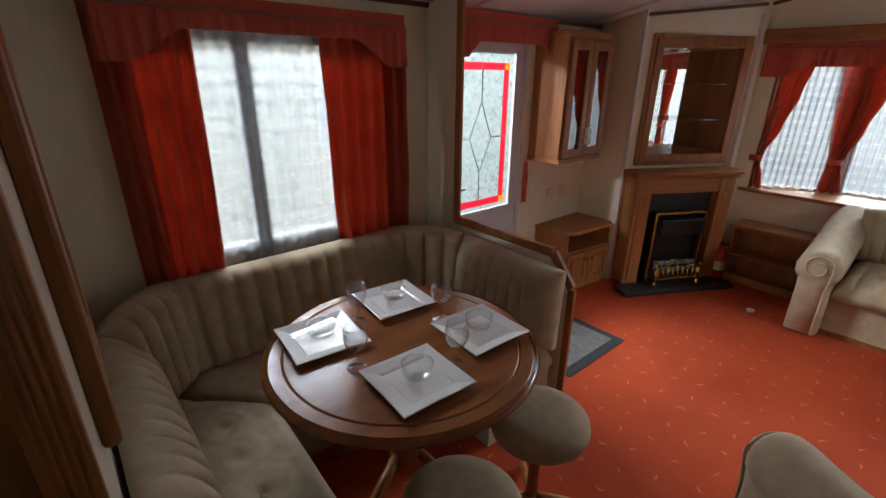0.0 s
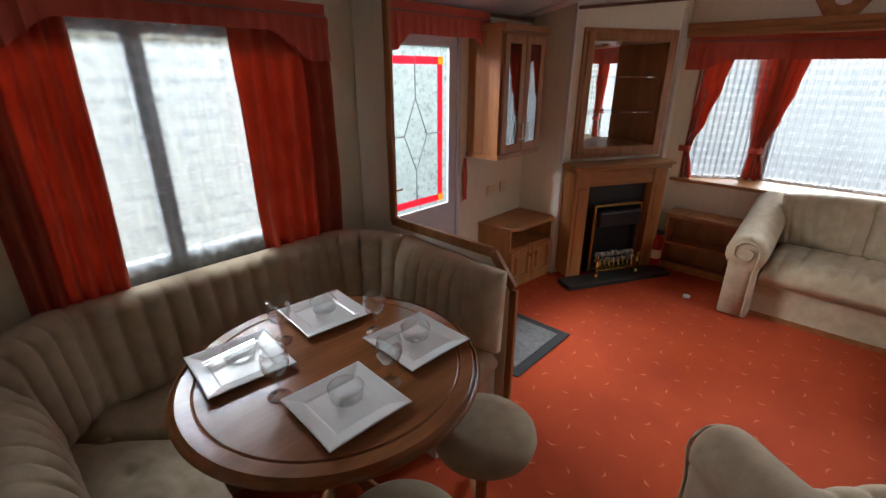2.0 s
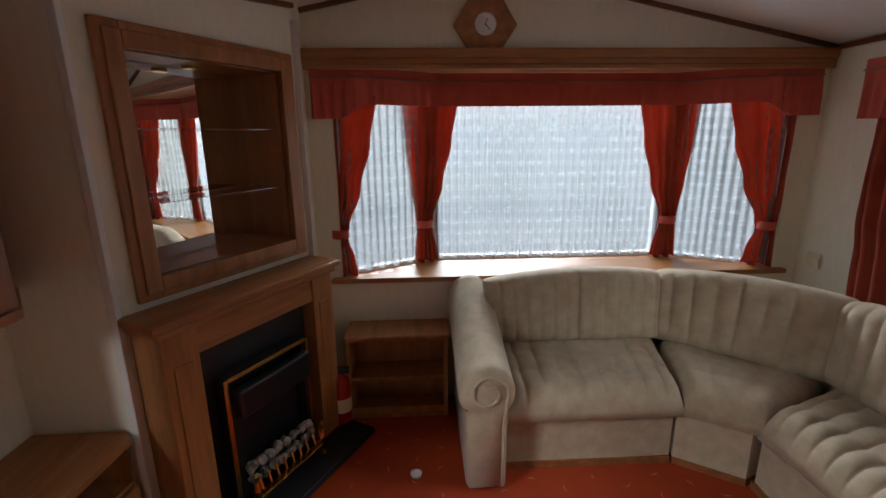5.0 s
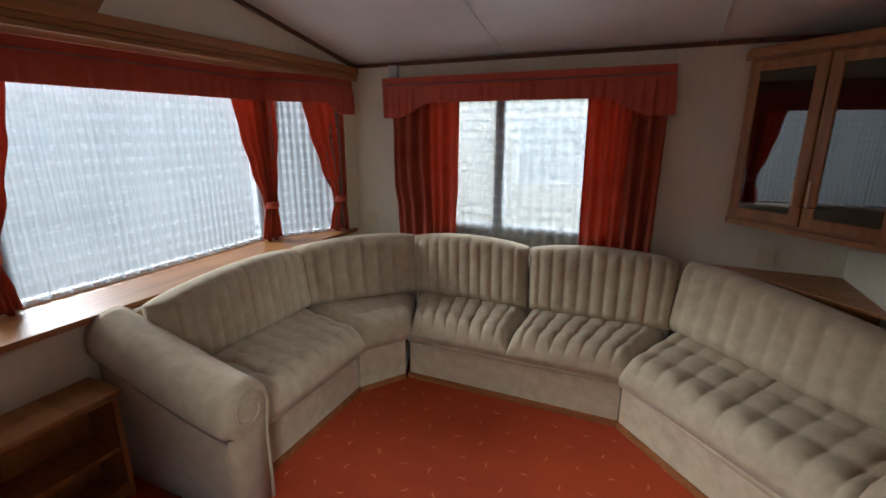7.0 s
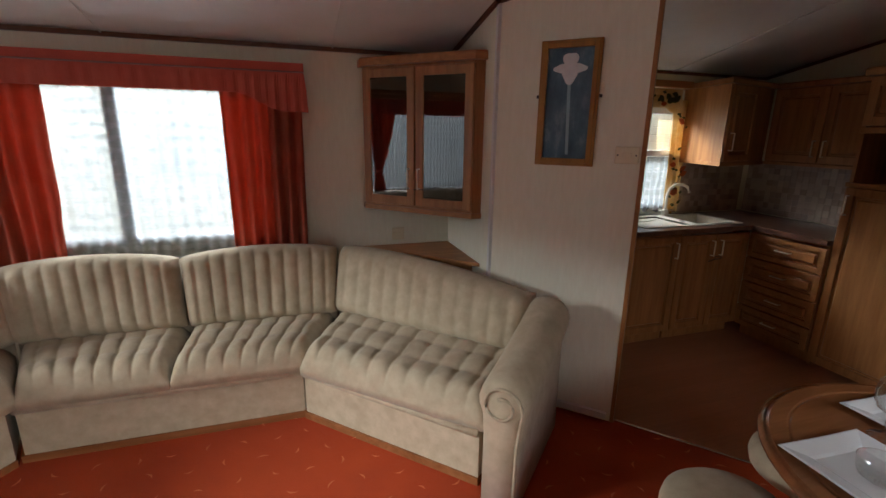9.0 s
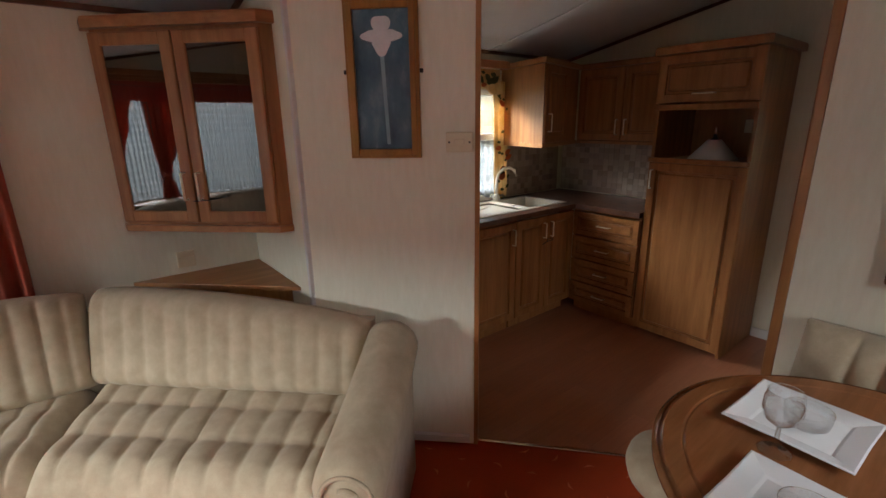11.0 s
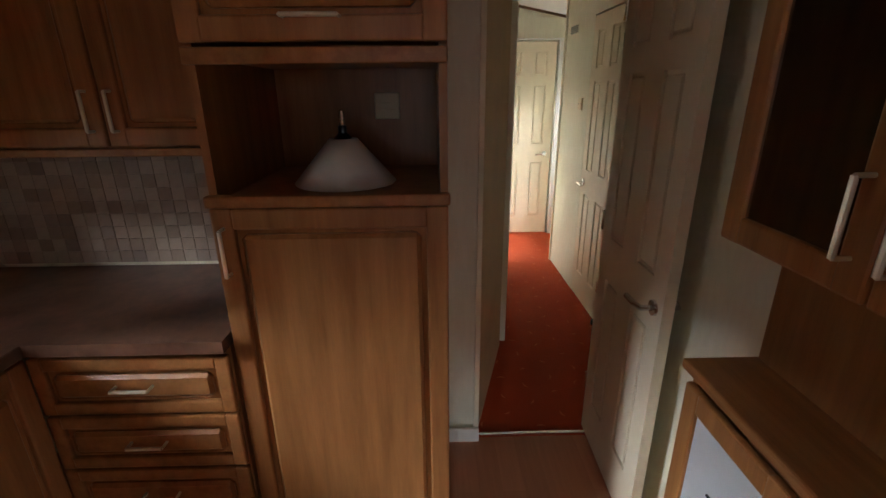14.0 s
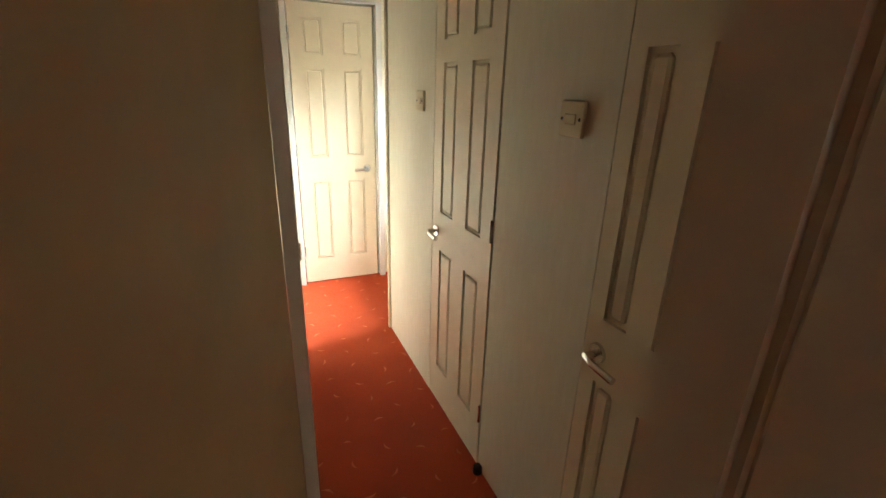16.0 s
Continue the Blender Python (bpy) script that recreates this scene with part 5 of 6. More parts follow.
TX, TY, TR = 1.665, 1.99, 0.472
tb = thing("dining_table", TX, TY, 0, 0, "round honey oak pedestal dining table laid for four", "table")
part("tabletop", lathe([(0, 0.715), (TR - 0.05, 0.715), (TR - 0.02, 0.72), (TR, 0.735), (TR, 0.748), (TR - 0.012, 0.757), (TR - 0.052, 0.757), (TR - 0.057, 0.753), (TR - 0.062, 0.757), (0, 0.757)], 96), M_TABLE, tb)
part("rim", lathe([(TR - 0.0, 0.734), (TR + 0.012, 0.738), (TR + 0.012, 0.748), (TR, 0.755)], 96), M_TABLE, tb, smooth=True)
part("pedestal", lathe([(0.12, 0.714), (0.05, 0.69), (0.045, 0.35), (0.07, 0.3), (0.07, 0.2), (0, 0.2)], 24), M_TABLE, tb, smooth=True)
for k in range(4):
    a = math.pi / 2 * k + 0.35
    part("foot", tube([(0.05 * math.cos(a), 0.05 * math.sin(a), 0.28), (0.2 * math.cos(a), 0.2 * math.sin(a), 0.2), (0.36 * math.cos(a), 0.36 * math.sin(a), 0.06), (0.42 * math.cos(a), 0.42 * math.sin(a), 0.022)], 0.022, 10), M_TABLE, tb, smooth=True)


def square_plate():
    bm = bmesh.new()
    rings = []
    for hw, z in ((0.08, 0.001), (0.132, 0.017), (0.1335, 0.020), (0.129, 0.0215), (0.088, 0.011), (0.081, 0.007)):
        r = [(-hw, -hw), (0, -hw * 0.985), (hw, -hw), (hw * 0.985, 0), (hw, hw), (0, hw * 0.985), (-hw, hw), (-hw * 0.985, 0)]
        rings.append([bm.verts.new((x, y, z)) for x, y in r])
    for a, b in zip(rings, rings[1:]):
        for i in range(8):
            bm.faces.new((a[i], a[(i + 1) % 8], b[(i + 1) % 8], b[i]))
    bm.faces.new(rings[0][::-1])
    bm.faces.new(rings[-1])
    return bm


M_TGLASS = glass_mat("table_glass", (0.95, 0.97, 0.97, 1))
PL = [(1.565, 1.78, -3), (1.925, 1.865, -3), (1.815, 2.265, -5), (1.447, 2.19, -6)]
pl = tagged(mesh_ob("plate", square_plate(), M_WHITE), "square white china plate on the dining table", "plate", "place settings")
pl.matrix_basis = pose(PL[0][0], PL[0][1], 0.758, 0, 0, PL[0][2])
bw = tagged(mesh_ob("glass_bowl", lathe([(0, 0.001), (0.028, 0.001), (0.034, 0.006), (0.046, 0.014), (0.049, 0.03), (0.050, 0.05), (0.0515, 0.051), (0.0495, 0.0505)], 28), M_TGLASS, True), "small clear glass bowl on a square plate", "bowl", "place settings")
bw.matrix_basis = pose(PL[0][0] + 0.01, PL[0][1] + 0.01, 0.7665)
for x, y, a in PL[1:]:
    copy_thing(pl, pose(x, y, 0.758, 0, 0, a))
    copy_thing(bw, pose(x + 0.008, y + 0.012, 0.7665))
gl = tagged(mesh_ob("wine_glass", lathe([(0.034, 0.001), (0.03, 0.004), (0.007, 0.008), (0.0055, 0.02), (0.0055, 0.066), (0.014, 0.072), (0.033, 0.088), (0.0405, 0.112), (0.039, 0.138), (0.034, 0.158), (0.0352, 0.159), (0.0365, 0.157)], 28), M_TGLASS, True), "clear stemmed wine glass on the dining table", "wine glass", "place settings")
GL = [(1.614, 2.221), (1.878, 2.031), (1.457, 1.959), (1.720, 1.767)]
gl.matrix_basis = pose(*GL[0], 0.758)
for x, y in GL[1:]:
    copy_thing(gl, pose(x, y, 0.758))
bm = bmesh.new()
bx(bm, -0.09, -0.012, 0, 0.09, -0.004, 0.002)
bx(bm, -0.09, 0.006, 0, 0.09, 0.014, 0.002)
cut = tagged(mesh_ob("napkin_and_cutlery", bm, M_CHROME), "knife and fork resting on a square plate", "cutlery")
cut.matrix_basis = pose(1.447, 2.25, 0.7805, 0, 0, 5)

st = thing("stool", 1.55, 1.543, 0, 0, "round beige upholstered stool with wooden cross feet", "stool", "dining stools")
part("seat", lathe([(0, 0.40), (0.158, 0.40), (0.180, 0.415), (0.187, 0.443), (0.182, 0.468), (0.162, 0.487), (0.11, 0.497), (0, 0.50)], 40), M_SEAT, st, smooth=True)
part("post", lathe([(0, 0.04), (0.022, 0.04), (0.022, 0.39), (0.06, 0.40), (0, 0.40)], 16), M_OAK, st, smooth=True)
for k in range(4):
    a = math.pi / 2 * k + 0.5
    part("foot", tube([(0.01 * math.cos(a), 0.01 * math.sin(a), 0.07), (0.12 * math.cos(a), 0.12 * math.sin(a), 0.045), (0.21 * math.cos(a), 0.21 * math.sin(a), 0.018)], 0.016, 8), M_OAK, st, smooth=True)
copy_thing(st, pose(2.02, 1.625, 0, 0, 0, 20))

dm = thing("door_mat", 3.18, 2.25, 0, 0, "grey doormat with black border on the carpet", "doormat")
part("border", box(-0.31, -0.23, 0.0, 0.31, 0.40, 0.008, 0.003), M_MATB, dm)
part("mat_surface", box(-0.25, -0.17, 0.008, 0.25, 0.34, 0.013, 0.003), M_MAT, dm)
wf = thing("wall_mirror", 0.80, 1.79, 0.96, 90, "wood framed mirror on the dining screen wall", "mirror")
bm = bmesh.new()
bx(bm, 0, -0.035, 0, 0.07, 0, 0.95, 0.01)
bx(bm, 0.55, -0.035, 0, 0.62, 0, 0.95, 0.01)
bx(bm, 0.07, -0.035, 0, 0.55, 0, 0.07, 0.01)
bx(bm, 0.07, -0.035, 0.88, 0.55, 0, 0.95, 0.01)
part("frame", bm, M_OAK, wf)
part("glass", box(0.07, -0.012, 0.07, 0.55, -0.006, 0.88), M_MIRROR, wf)

# ---- kitchen ----
GK = "kitchen units"


def base_unit(x, y, rz, w, d, h, label, doors=1, drawers=0, hside=0):
    u = thing("base_cabinet", x, y, 0, rz, label, "cabinet", GK)
    boards(u, w, d, h - 0.09, z=0.09)
    part("plinth", box(0.01, -d + 0.05, 0.0, w - 0.01, -d + 0.065, 0.09), M_OAK, u)
    if drawers:
        hs = [0.19, 0.19, 0.19, 0.17]
        z = h - 0.015
        for i in range(drawers):
            z -= hs[i]
            dr = child_at(part("drawer_front", raised_door(w - 0.006, hs[i] - 0.008, fr=0.04), M_OAKY, u), 0.003, -d, z + 0.004)
            part("panel", raised_panel(w - 0.006, hs[i] - 0.008, fr=0.04), M_OAKY, dr)
            child_at(part("handle", bow_handle(0.10, False), M_HANDLE, dr), w / 2, -0.02, hs[i] / 2)
    else:
        dw = w / doors
        for i in range(doors):
            hx = dw - 0.04 if (i % 2 == 0) != bool(hside) else 0.04
            add_door(u, dw * i + 0.003, 0.10, dw - 0.006, h - 0.115, -d, (hx, h - 0.22))
    return u


su = base_unit(0.55, Y2, 180, 0.66, 0.555, 0.845, "honey oak sink cabinet with two raised panel doors, handles tied", 2)
for c in [k for k in su.children if k.name.startswith("top_board")]:
    bpy.data.objects.remove(c)  # open above, for the bowl
part("cable_tie", tube([(0.25, -0.605, 0.63), (0.29, -0.612, 0.645), (0.36, -0.612, 0.65), (0.38, -0.60, 0.655), (0.33, -0.59, 0.66), (0.29, -0.612, 0.645)], 0.003, 6), M_BLACK, su, "black plastic cable tie")
base_unit(1.10, Y2, 180, 0.548, 0.555, 0.845, "honey oak base cabinet with one raised panel door", 1)
base_unit(-0.67, -0.10, 90, 0.545, 0.545, 0.845, "honey oak drawer cabinet with four drawers", 0, 4)
wt = thing("worktop", 0, 0, 0.847, 0, "brown mottled laminate worktop in an L shape", "worktop", "")
bm = bmesh.new()
for q in ((1.12, -0.665, 0.86, -0.075), (0.82, -0.665, -0.665, -0.60), (0.86, -0.16, -0.09, -0.075), (-0.09, -0.6, -0.665, -0.075), (0.86, -0.665, 0.82, -0.16), (-0.085, -0.075, -0.665, 0.445)):
    bx(bm, min(q[0], q[2]), q[1], 0, max(q[0], q[2]), q[3], 0.036)
part("board", bm, M_WORKTOP, wt)
part("edge_strip", box(-0.09, -0.078, 0.002, 1.12, -0.072, 0.034, 0.002), M_WORKTOP, wt)
sk = thing("sink", 0.36, -0.38, 0.847, 0, "beige one-and-a-half bowl sink with drainer let into the worktop", "sink")
bm = bmesh.new()
for q in ((-0.455, -0.22, 0.46, -0.17), (-0.455, 0.18, 0.46, 0.22), (-0.455, -0.17, -0.41, 0.18), (-0.06, -0.17, 0.02, 0.18), (0.40, -0.17, 0.46, 0.18)):
    bx(bm, q[0], q[1], 0.034, q[2], q[3], 0.042, 0.003)
bx(bm, 0.02, -0.17, 0.018, 0.40, 0.18, 0.026)
tube([(0.05 + 0.33 * k / 8, -0.12 + 0.07 * math.sin(math.pi * k / 10), 0.027) for k in range(9)], 0.005, 6, bm)
part("rim", bm, M_SINK, sk)
bm = bmesh.new()
bx(bm, -0.41, -0.17, -0.13, -0.06, 0.18, -0.12)
for q in ((-0.41, -0.17, -0.404, 0.18), (-0.066, -0.17, -0.06, 0.18), (-0.404, -0.17, -0.066, -0.164), (-0.404, 0.174, -0.066, 0.18)):
    bx(bm, q[0], q[1], -0.12, q[2], q[3], 0.036)
part("bowl", bm, M_SINK, sk)
part("waste", lathe([(0, -0.119), (0.035, -0.119), (0.035, -0.116), (0, -0.114)], 20, cx=-0.23, cy=0.0), M_CHROME, sk)
part("overflow", box(-0.03, 0.05, 0.042, 0.0, 0.08, 0.046, 0.003), M_BLACK, sk)
tp_ = thing("tap", 0.27, -0.575, 0.889, 0, "beige swan neck mixer tap behind the sink", "tap")
part("spout", tube([(0, 0, 0.0), (0, 0, 0.16), (-0.01, 0.01, 0.215), (-0.04, 0.03, 0.25), (-0.09, 0.05, 0.258), (-0.13, 0.07, 0.235), (-0.145, 0.08, 0.19)], 0.012, 12), M_SINK, tp_, smooth=True)
part("base", lathe([(0, 0), (0.03, 0), (0.03, 0.02), (0.02, 0.05), (0, 0.05)], 18), M_SINK, tp_)
for e in (-1, 1):
    part("lever", tube([(0.02 * e, 0, 0.03), (0.065 * e, 0.01, 0.045)], 0.008, 8), M_CHROME, tp_)
ckr = thing("cooker", 1.61, Y2, 0, 180, "black glass gas cooker with silver handles beside the worktop", "cooker")
bm = box(0.0, -0.56, 0.06, 0.48, -0.01, 0.86, 0.006)
bx(bm, 0.02, -0.5, 0, 0.46, -0.05, 0.06)
part("body", bm, M_BLACK, ckr)
part("oven_door", box(0.01, -0.585, 0.12, 0.47, -0.561, 0.52, 0.006), M_BLACK, ckr)
part("grill_door", box(0.01, -0.585, 0.53, 0.47, -0.561, 0.73, 0.006), M_BLACK, ckr)
for z in (0.48, 0.69):
    part("handle", tube([(0.06, -0.586, z), (0.06, -0.63, z), (0.42, -0.63, z), (0.42, -0.586, z)], 0.012, 10), M_CHROME, ckr)
for i in range(5):
    part("knob", lathe([(0, 0), (0.018, 0), (0.016, 0.022), (0, 0.024)], 16), M_CHROME, ckr).matrix_basis = pose(0.07 + i * 0.085, -0.561, 0.79, 90)
for i in range(2):
    for j in range(2):
        part("burner", lathe([(0, 0.861), (0.045, 0.861), (0.045, 0.875), (0.03, 0.88), (0, 0.88)], 20, cx=0.13 + 0.22 * i, cy=-0.42 + 0.25 * j), M_BLACK, ckr)
        c = (0.13 + 0.22 * i, -0.42 + 0.25 * j)
        part("pan_support", tube([(c[0] - 0.09, c[1], 0.866), (c[0] - 0.08, c[1], 0.893), (c[0] + 0.08, c[1], 0.893), (c[0] + 0.09, c[1], 0.866)], 0.005, 6), M_BLACK, ckr)
fr = thing("tall_cabinet", -0.69, 0.455, 0, 90, "tall honey oak fridge housing with open niche", "cabinet", GK)
w, d, h = 0.585, 0.55, 1.885
part("side", box(0, -d, 0, 0.02, 0, h), M_OAK, fr)
part("side", box(w - 0.02, -d, 0, w, 0, h), M_OAK, fr)
for z in (0.03, 1.225, 1.57, h - 0.02):
    part("shelf", box(0.02, -d, z, w - 0.02, 0, z + 0.02), M_OAK, fr)
part("back", box(0.02, -0.01, 0.05, w - 0.02, 0, h - 0.02), M_OAK, fr)
add_door(fr, 0.0, 0.04, w, 1.19, -d, (0.03, 1.08), hl=0.12)
add_door(fr, 0.0, 1.60, w, 0.28, -d, (w / 2, 0.05), upright=False, hl=0.12)
part("rail", box(0.0, -d - 0.02, 1.556, w, -d, 1.592, 0.004), M_OAKY, fr)
part("shelf_edge", box(-0.005, -d - 0.03, 1.232, w + 0.005, -d, 1.262, 0.006), M_OAKY, fr)
part("cornice", prism([(-0.02, 0), (-0.02, -d - 0.05), (w + 0.03, -d - 0.05), (w + 0.03, 0)], h, h + 0.05, bevel=0.016), M_OAKY, fr)
sh = thing("lamp_shade", -0.36, 0.75, 1.247, 0, "white conical lamp shade resting in the niche", "lamp shade")
part("cone", lathe([(0.142, 0.0), (0.145, 0.004), (0.04, 0.125), (0.03, 0.125), (0.132, 0.008), (0.142, 0.0)], 40), M_SHADE, sh, smooth=True)
part("fitting", lathe([(0, 0.12), (0.028, 0.122), (0.018, 0.135), (0.012, 0.14), (0.012, 0.16), (0, 0.16)], 16), M_BLACK, sh)
part("stem", lathe([(0.008, 0.158), (0.01, 0.175), (0.006, 0.2), (0, 0.205)], 12), M_CHROME, sh)
socket(-0.675, 0.85, 1.45, 90, "cream socket inside the niche")


def wall_unit(x, y, rz, w, d, label, doors, z=1.345, h=0.54, side=0):
    u = thing("wall_cabinet", x, y, z, rz, label, "cabinet", GK)
    boards(u, w, d, h)
    dw = w / doors
    for i in range(doors):
        hx = dw - 0.035 if (i % 2 == 0) != bool(side) else 0.035
        add_door(u, dw * i + 0.003, 0.004, dw - 0.006, h - 0.008, -d, (hx, 0.10))
    part("cornice", prism([(-0.002, 0), (-0.002, -d - 0.045), (w + 0.002, -d - 0.045), (w + 0.002, 0)], h, h + 0.04, bevel=0.014), M_OAKY, u)
    part("base_moulding", box(0, -d - 0.02, -0.025, w, -d + 0.03, 0.0, 0.005), M_OAKY, u)
    return u


wall_unit(-0.69, -0.335, 90, 0.785, 0.26, "honey oak wall cabinet with two raised panel doors", 2)
cu = thing("wall_cabinet", 0.24, -0.16, 1.345, 195.7, "honey oak corner wall cabinet with slanted front", "cabinet", GK)
cm = pose(0.24, -0.16, 1.345, 0, 0, 195.7).inverted()
flat = lambda pts_: [tuple((cm @ Vector((x, y, 1.345)))[:2]) for x, y in pts_]
part("body", prism(flat([(-0.42, Y2 + 0.001), (0.14, Y2 + 0.001), (0.17, -0.43), (0.24, -0.16), (-0.40, -0.34)]), 0, 0.54), M_OAK, cu)
part("cornice", prism(flat([(-0.42, Y2 + 0.001), (0.16, Y2 + 0.001), (0.20, -0.43), (0.28, -0.12), (-0.40, -0.30)]), 0.54, 0.58, bevel=0.014), M_OAKX, cu)
part("base_moulding", prism(flat([(-0.42, Y2 + 0.001), (0.14, Y2 + 0.001), (0.175, -0.43), (0.25, -0.15), (-0.40, -0.33)]), -0.028, 0), M_OAKX, cu)
add_door(cu, 0.004, 0.004, 0.40, 0.532, -0.001, (0.04, 0.14), hl=0.12)
strip("trim_kitchen_pelmet_board", (0.245, Y2 + 0.16, 1.90), (2.05, Y2 + 0.16, 1.90), 0.025, M_OAKX, "honey oak board above the kitchen window")
kv = thing("kitchen_valance", 0.6, Y2, 1.70, 0, "leaf print kitchen valance in cream, red and green", "pelmet")
put("cloth", pelmet([(0.25, Y2 + 0.09), (1.12, Y2 + 0.09)], 1.875, 1.70, 1.74, 0.15, 0.06, 0.01), M_WINDP, kv)
random.seed(9)


def leaf(bm, p, d, n, L):
    d, n = Vector(d).normalized(), Vector(n)
    s = d.cross(n).normalized()
    rows = [(0, 0.0), (0.2, 0.22), (0.45, 0.3), (0.75, 0.18), (1, 0.0)]
    a = [bm.verts.new(Vector(p) + d * L * t + s * L * w_) for t, w_ in rows]
    b = [bm.verts.new(Vector(p) + d * L * t - s * L * w_) for t, w_ in rows[1:-1]]
    bm.faces.new(a + b[::-1])


for nm, mt, cnt in (("green_leaf_print", M_LEAFG, 26), ("red_flower_print", M_LEAFR, 16)):
    bm = bmesh.new()
    for i in range(cnt):
        x, z = random.uniform(0.28, 1.08), random.uniform(1.76, 1.85)
        leaf(bm, (x, Y2 + 0.105, z), (random.uniform(-1, 1), 0, random.uniform(-0.4, 0.6)), (0, 1, 0), random.uniform(0.04, 0.075))
    put(nm, bm, mt, kv)
for p, q, sd, an in (((0.11, Y2 + 0.05), (0.28, Y2 + 0.05), 41, 0.2), ((0.62, Y2 + 0.05), (0.90, Y2 + 0.05), 42, 0.8)):
    c = hung("kitchen_curtain", curtain(p, q, 0.90, 1.80, 3, [(0, 1), (0.6, 0.85), (1, 0.8)], an, 0.016, sd, 18), M_WINDP, "cream leaf print kitchen curtain")
    for nm, mt, cnt in (("green_leaf_print", M_LEAFG, 22), ("red_flower_print", M_LEAFR, 9)):
        bm = bmesh.new()
        for i in range(cnt):
            x, z = random.uniform(p[0] + 0.03, q[0] - 0.05), random.uniform(0.95, 1.72)
            leaf(bm, (x, Y2 + 0.082, z), (random.choice((-1, 1)), 0, random.uniform(-0.2, 0.8)), (0, 1, 0), random.uniform(0.03, 0.05) * (1.7 if mt is M_LEAFR else 1.0))
        part(nm, bm, mt, c)
hung("net_curtain", net((0.15, Y2 + 0.02), (0.80, Y2 + 0.02), 0.92, 1.36, 14, 0.012, 6), M_NET, "white half-height net curtain in the kitchen")

# dresser beside the corridor door
dr_ = thing("dresser", 0.07, 1.773, 0, 0, "oak dresser with smoked glass doors and pale mesh panels, handles tied", "dresser")
w = 0.67
boards(dr_, w, 0.163, 0.88)
part("counter", box(-0.01, -0.193, 0.88, w, 0, 0.905, 0.006), M_OAKX, dr_)
bm = bmesh.new()
bx(bm, 0.0, -0.02, 0.905, w, 0, 1.2)
bx(bm, w - 0.02, -0.13, 0.905, w, -0.02, 1.2)
part("back_board", bm, M_OAK, dr_)
boards(dr_, w, 0.153, 0.76, z=1.2, shelves=(0.38,))
for i in range(2):
    add_door(dr_, 0.003 + i * w / 2, 1.205, w / 2 - 0.006, 0.75, -0.153, (w / 2 - 0.04 if i == 0 else 0.03, 0.12), glazed=True, hl=0.12)
    d = child_at(part("door", raised_door(w / 2 - 0.006, 0.80, glazed=True), M_OAK, dr_), 0.003 + i * w / 2, -0.163, 0.05)
    part("mesh_panel", box(0.05, -0.012, 0.05, w / 2 - 0.056, -0.006, 0.75), M_MESHP, d, "pale silver mesh panel")
    child_at(part("handle", bow_handle(0.11), M_BRASS, d), w / 2 - 0.04 if i == 0 else 0.03, -0.02, 0.66)
part("cable_tie", tube([(0.27, -0.208, 0.72), (0.31, -0.218, 0.70), (0.34, -0.213, 0.72), (0.2, -0.223, 0.715)], 0.003, 6), M_BLACK, dr_)
part("cornice", box(-0.02, -0.193, 1.96, w, 0, 2.0, 0.012), M_OAKX, dr_)


# ---- six-panel doors ----
def six_panel(w, h, t=0.034):
    """The leaf, and its raised panels one by one."""
    bm = bmesh.new()
    raised = []
    bx(bm, 0, -t / 2 + 0.010, 0, w, t / 2 - 0.010, h)
    st_, mid = 0.088 * w / 0.56, 0.128 * w / 0.56
    pw = (w - 2 * st_ - mid) / 2
    rows = [(0.19, 0.78), (0.95, 1.54), (1.62, h - 0.09)]
    for sgn in (-1, 1):
        f = sgn * t / 2
        y0, y1 = sorted((f, f - sgn * 0.010))
        bx(bm, 0, y0, 0, st_, y1, h)
        bx(bm, w - st_, y0, 0, w, y1, h)
        bx(bm, st_ + pw, y0, 0, st_ + pw + mid, y1, h)
        zs = [0] + [z for r in rows for z in r] + [h]
        for a, b in zip(zs[::2], zs[1::2]):
            for x in (st_, st_ + pw + mid):
                bx(bm, x, y0, a, x + pw, y1, b)
        for a, b in rows:
            for x in (st_, st_ + pw + mid):
                yy0, yy1 = sorted((f - sgn * 0.001, f - sgn * 0.011))
                raised.append(box(x + 0.012, yy0, a + 0.012, x + pw - 0.012, yy1, b - 0.012, 0.0085, seg=1))
    return bm, raised


def lever(parent, x, z, y, sgn, toward):
    part("rose", lathe([(0, 0), (0.026, 0), (0.024, 0.008), (0, 0.01)], 20), M_CHROME, parent, "chrome handle rose").matrix_basis = pose(x, y, z, 90 * -sgn)
    part("handle", tube([(x, y, z), (x, y + sgn * 0.04, z), (x + toward * 0.03, y + sgn * 0.048, z), (x + toward * 0.1, y + sgn * 0.046, z - 0.004)], 0.009, 10), M_CHROME, parent, "chrome lever handle")


def room_door(name, x, y, rz, w, h, label, hx, toward):
    d = tagged(new(name), label, "door", kind="structure")
    d.matrix_world = pose(x, y, 0.008, 0, 0, rz)
    bm, raised = six_panel(w, h)
    leaf_ = part("leaf", bm, M_CREAM, d)
    for pbm in raised:
        part("panel", pbm, M_CREAM, leaf_)
    lever(d, hx, 0.86, -0.017, -1, toward)
    lever(d, hx, 0.86, 0.017, 1, toward)
    for z in (0.25, 1.0, 1.75):
        part("hinge", tube([((w if hx < w / 2 else 0), -0.019, z - 0.04), ((w if hx < w / 2 else 0), -0.019, z + 0.04)], 0.006, 8), M_CHROME, d)
    return d


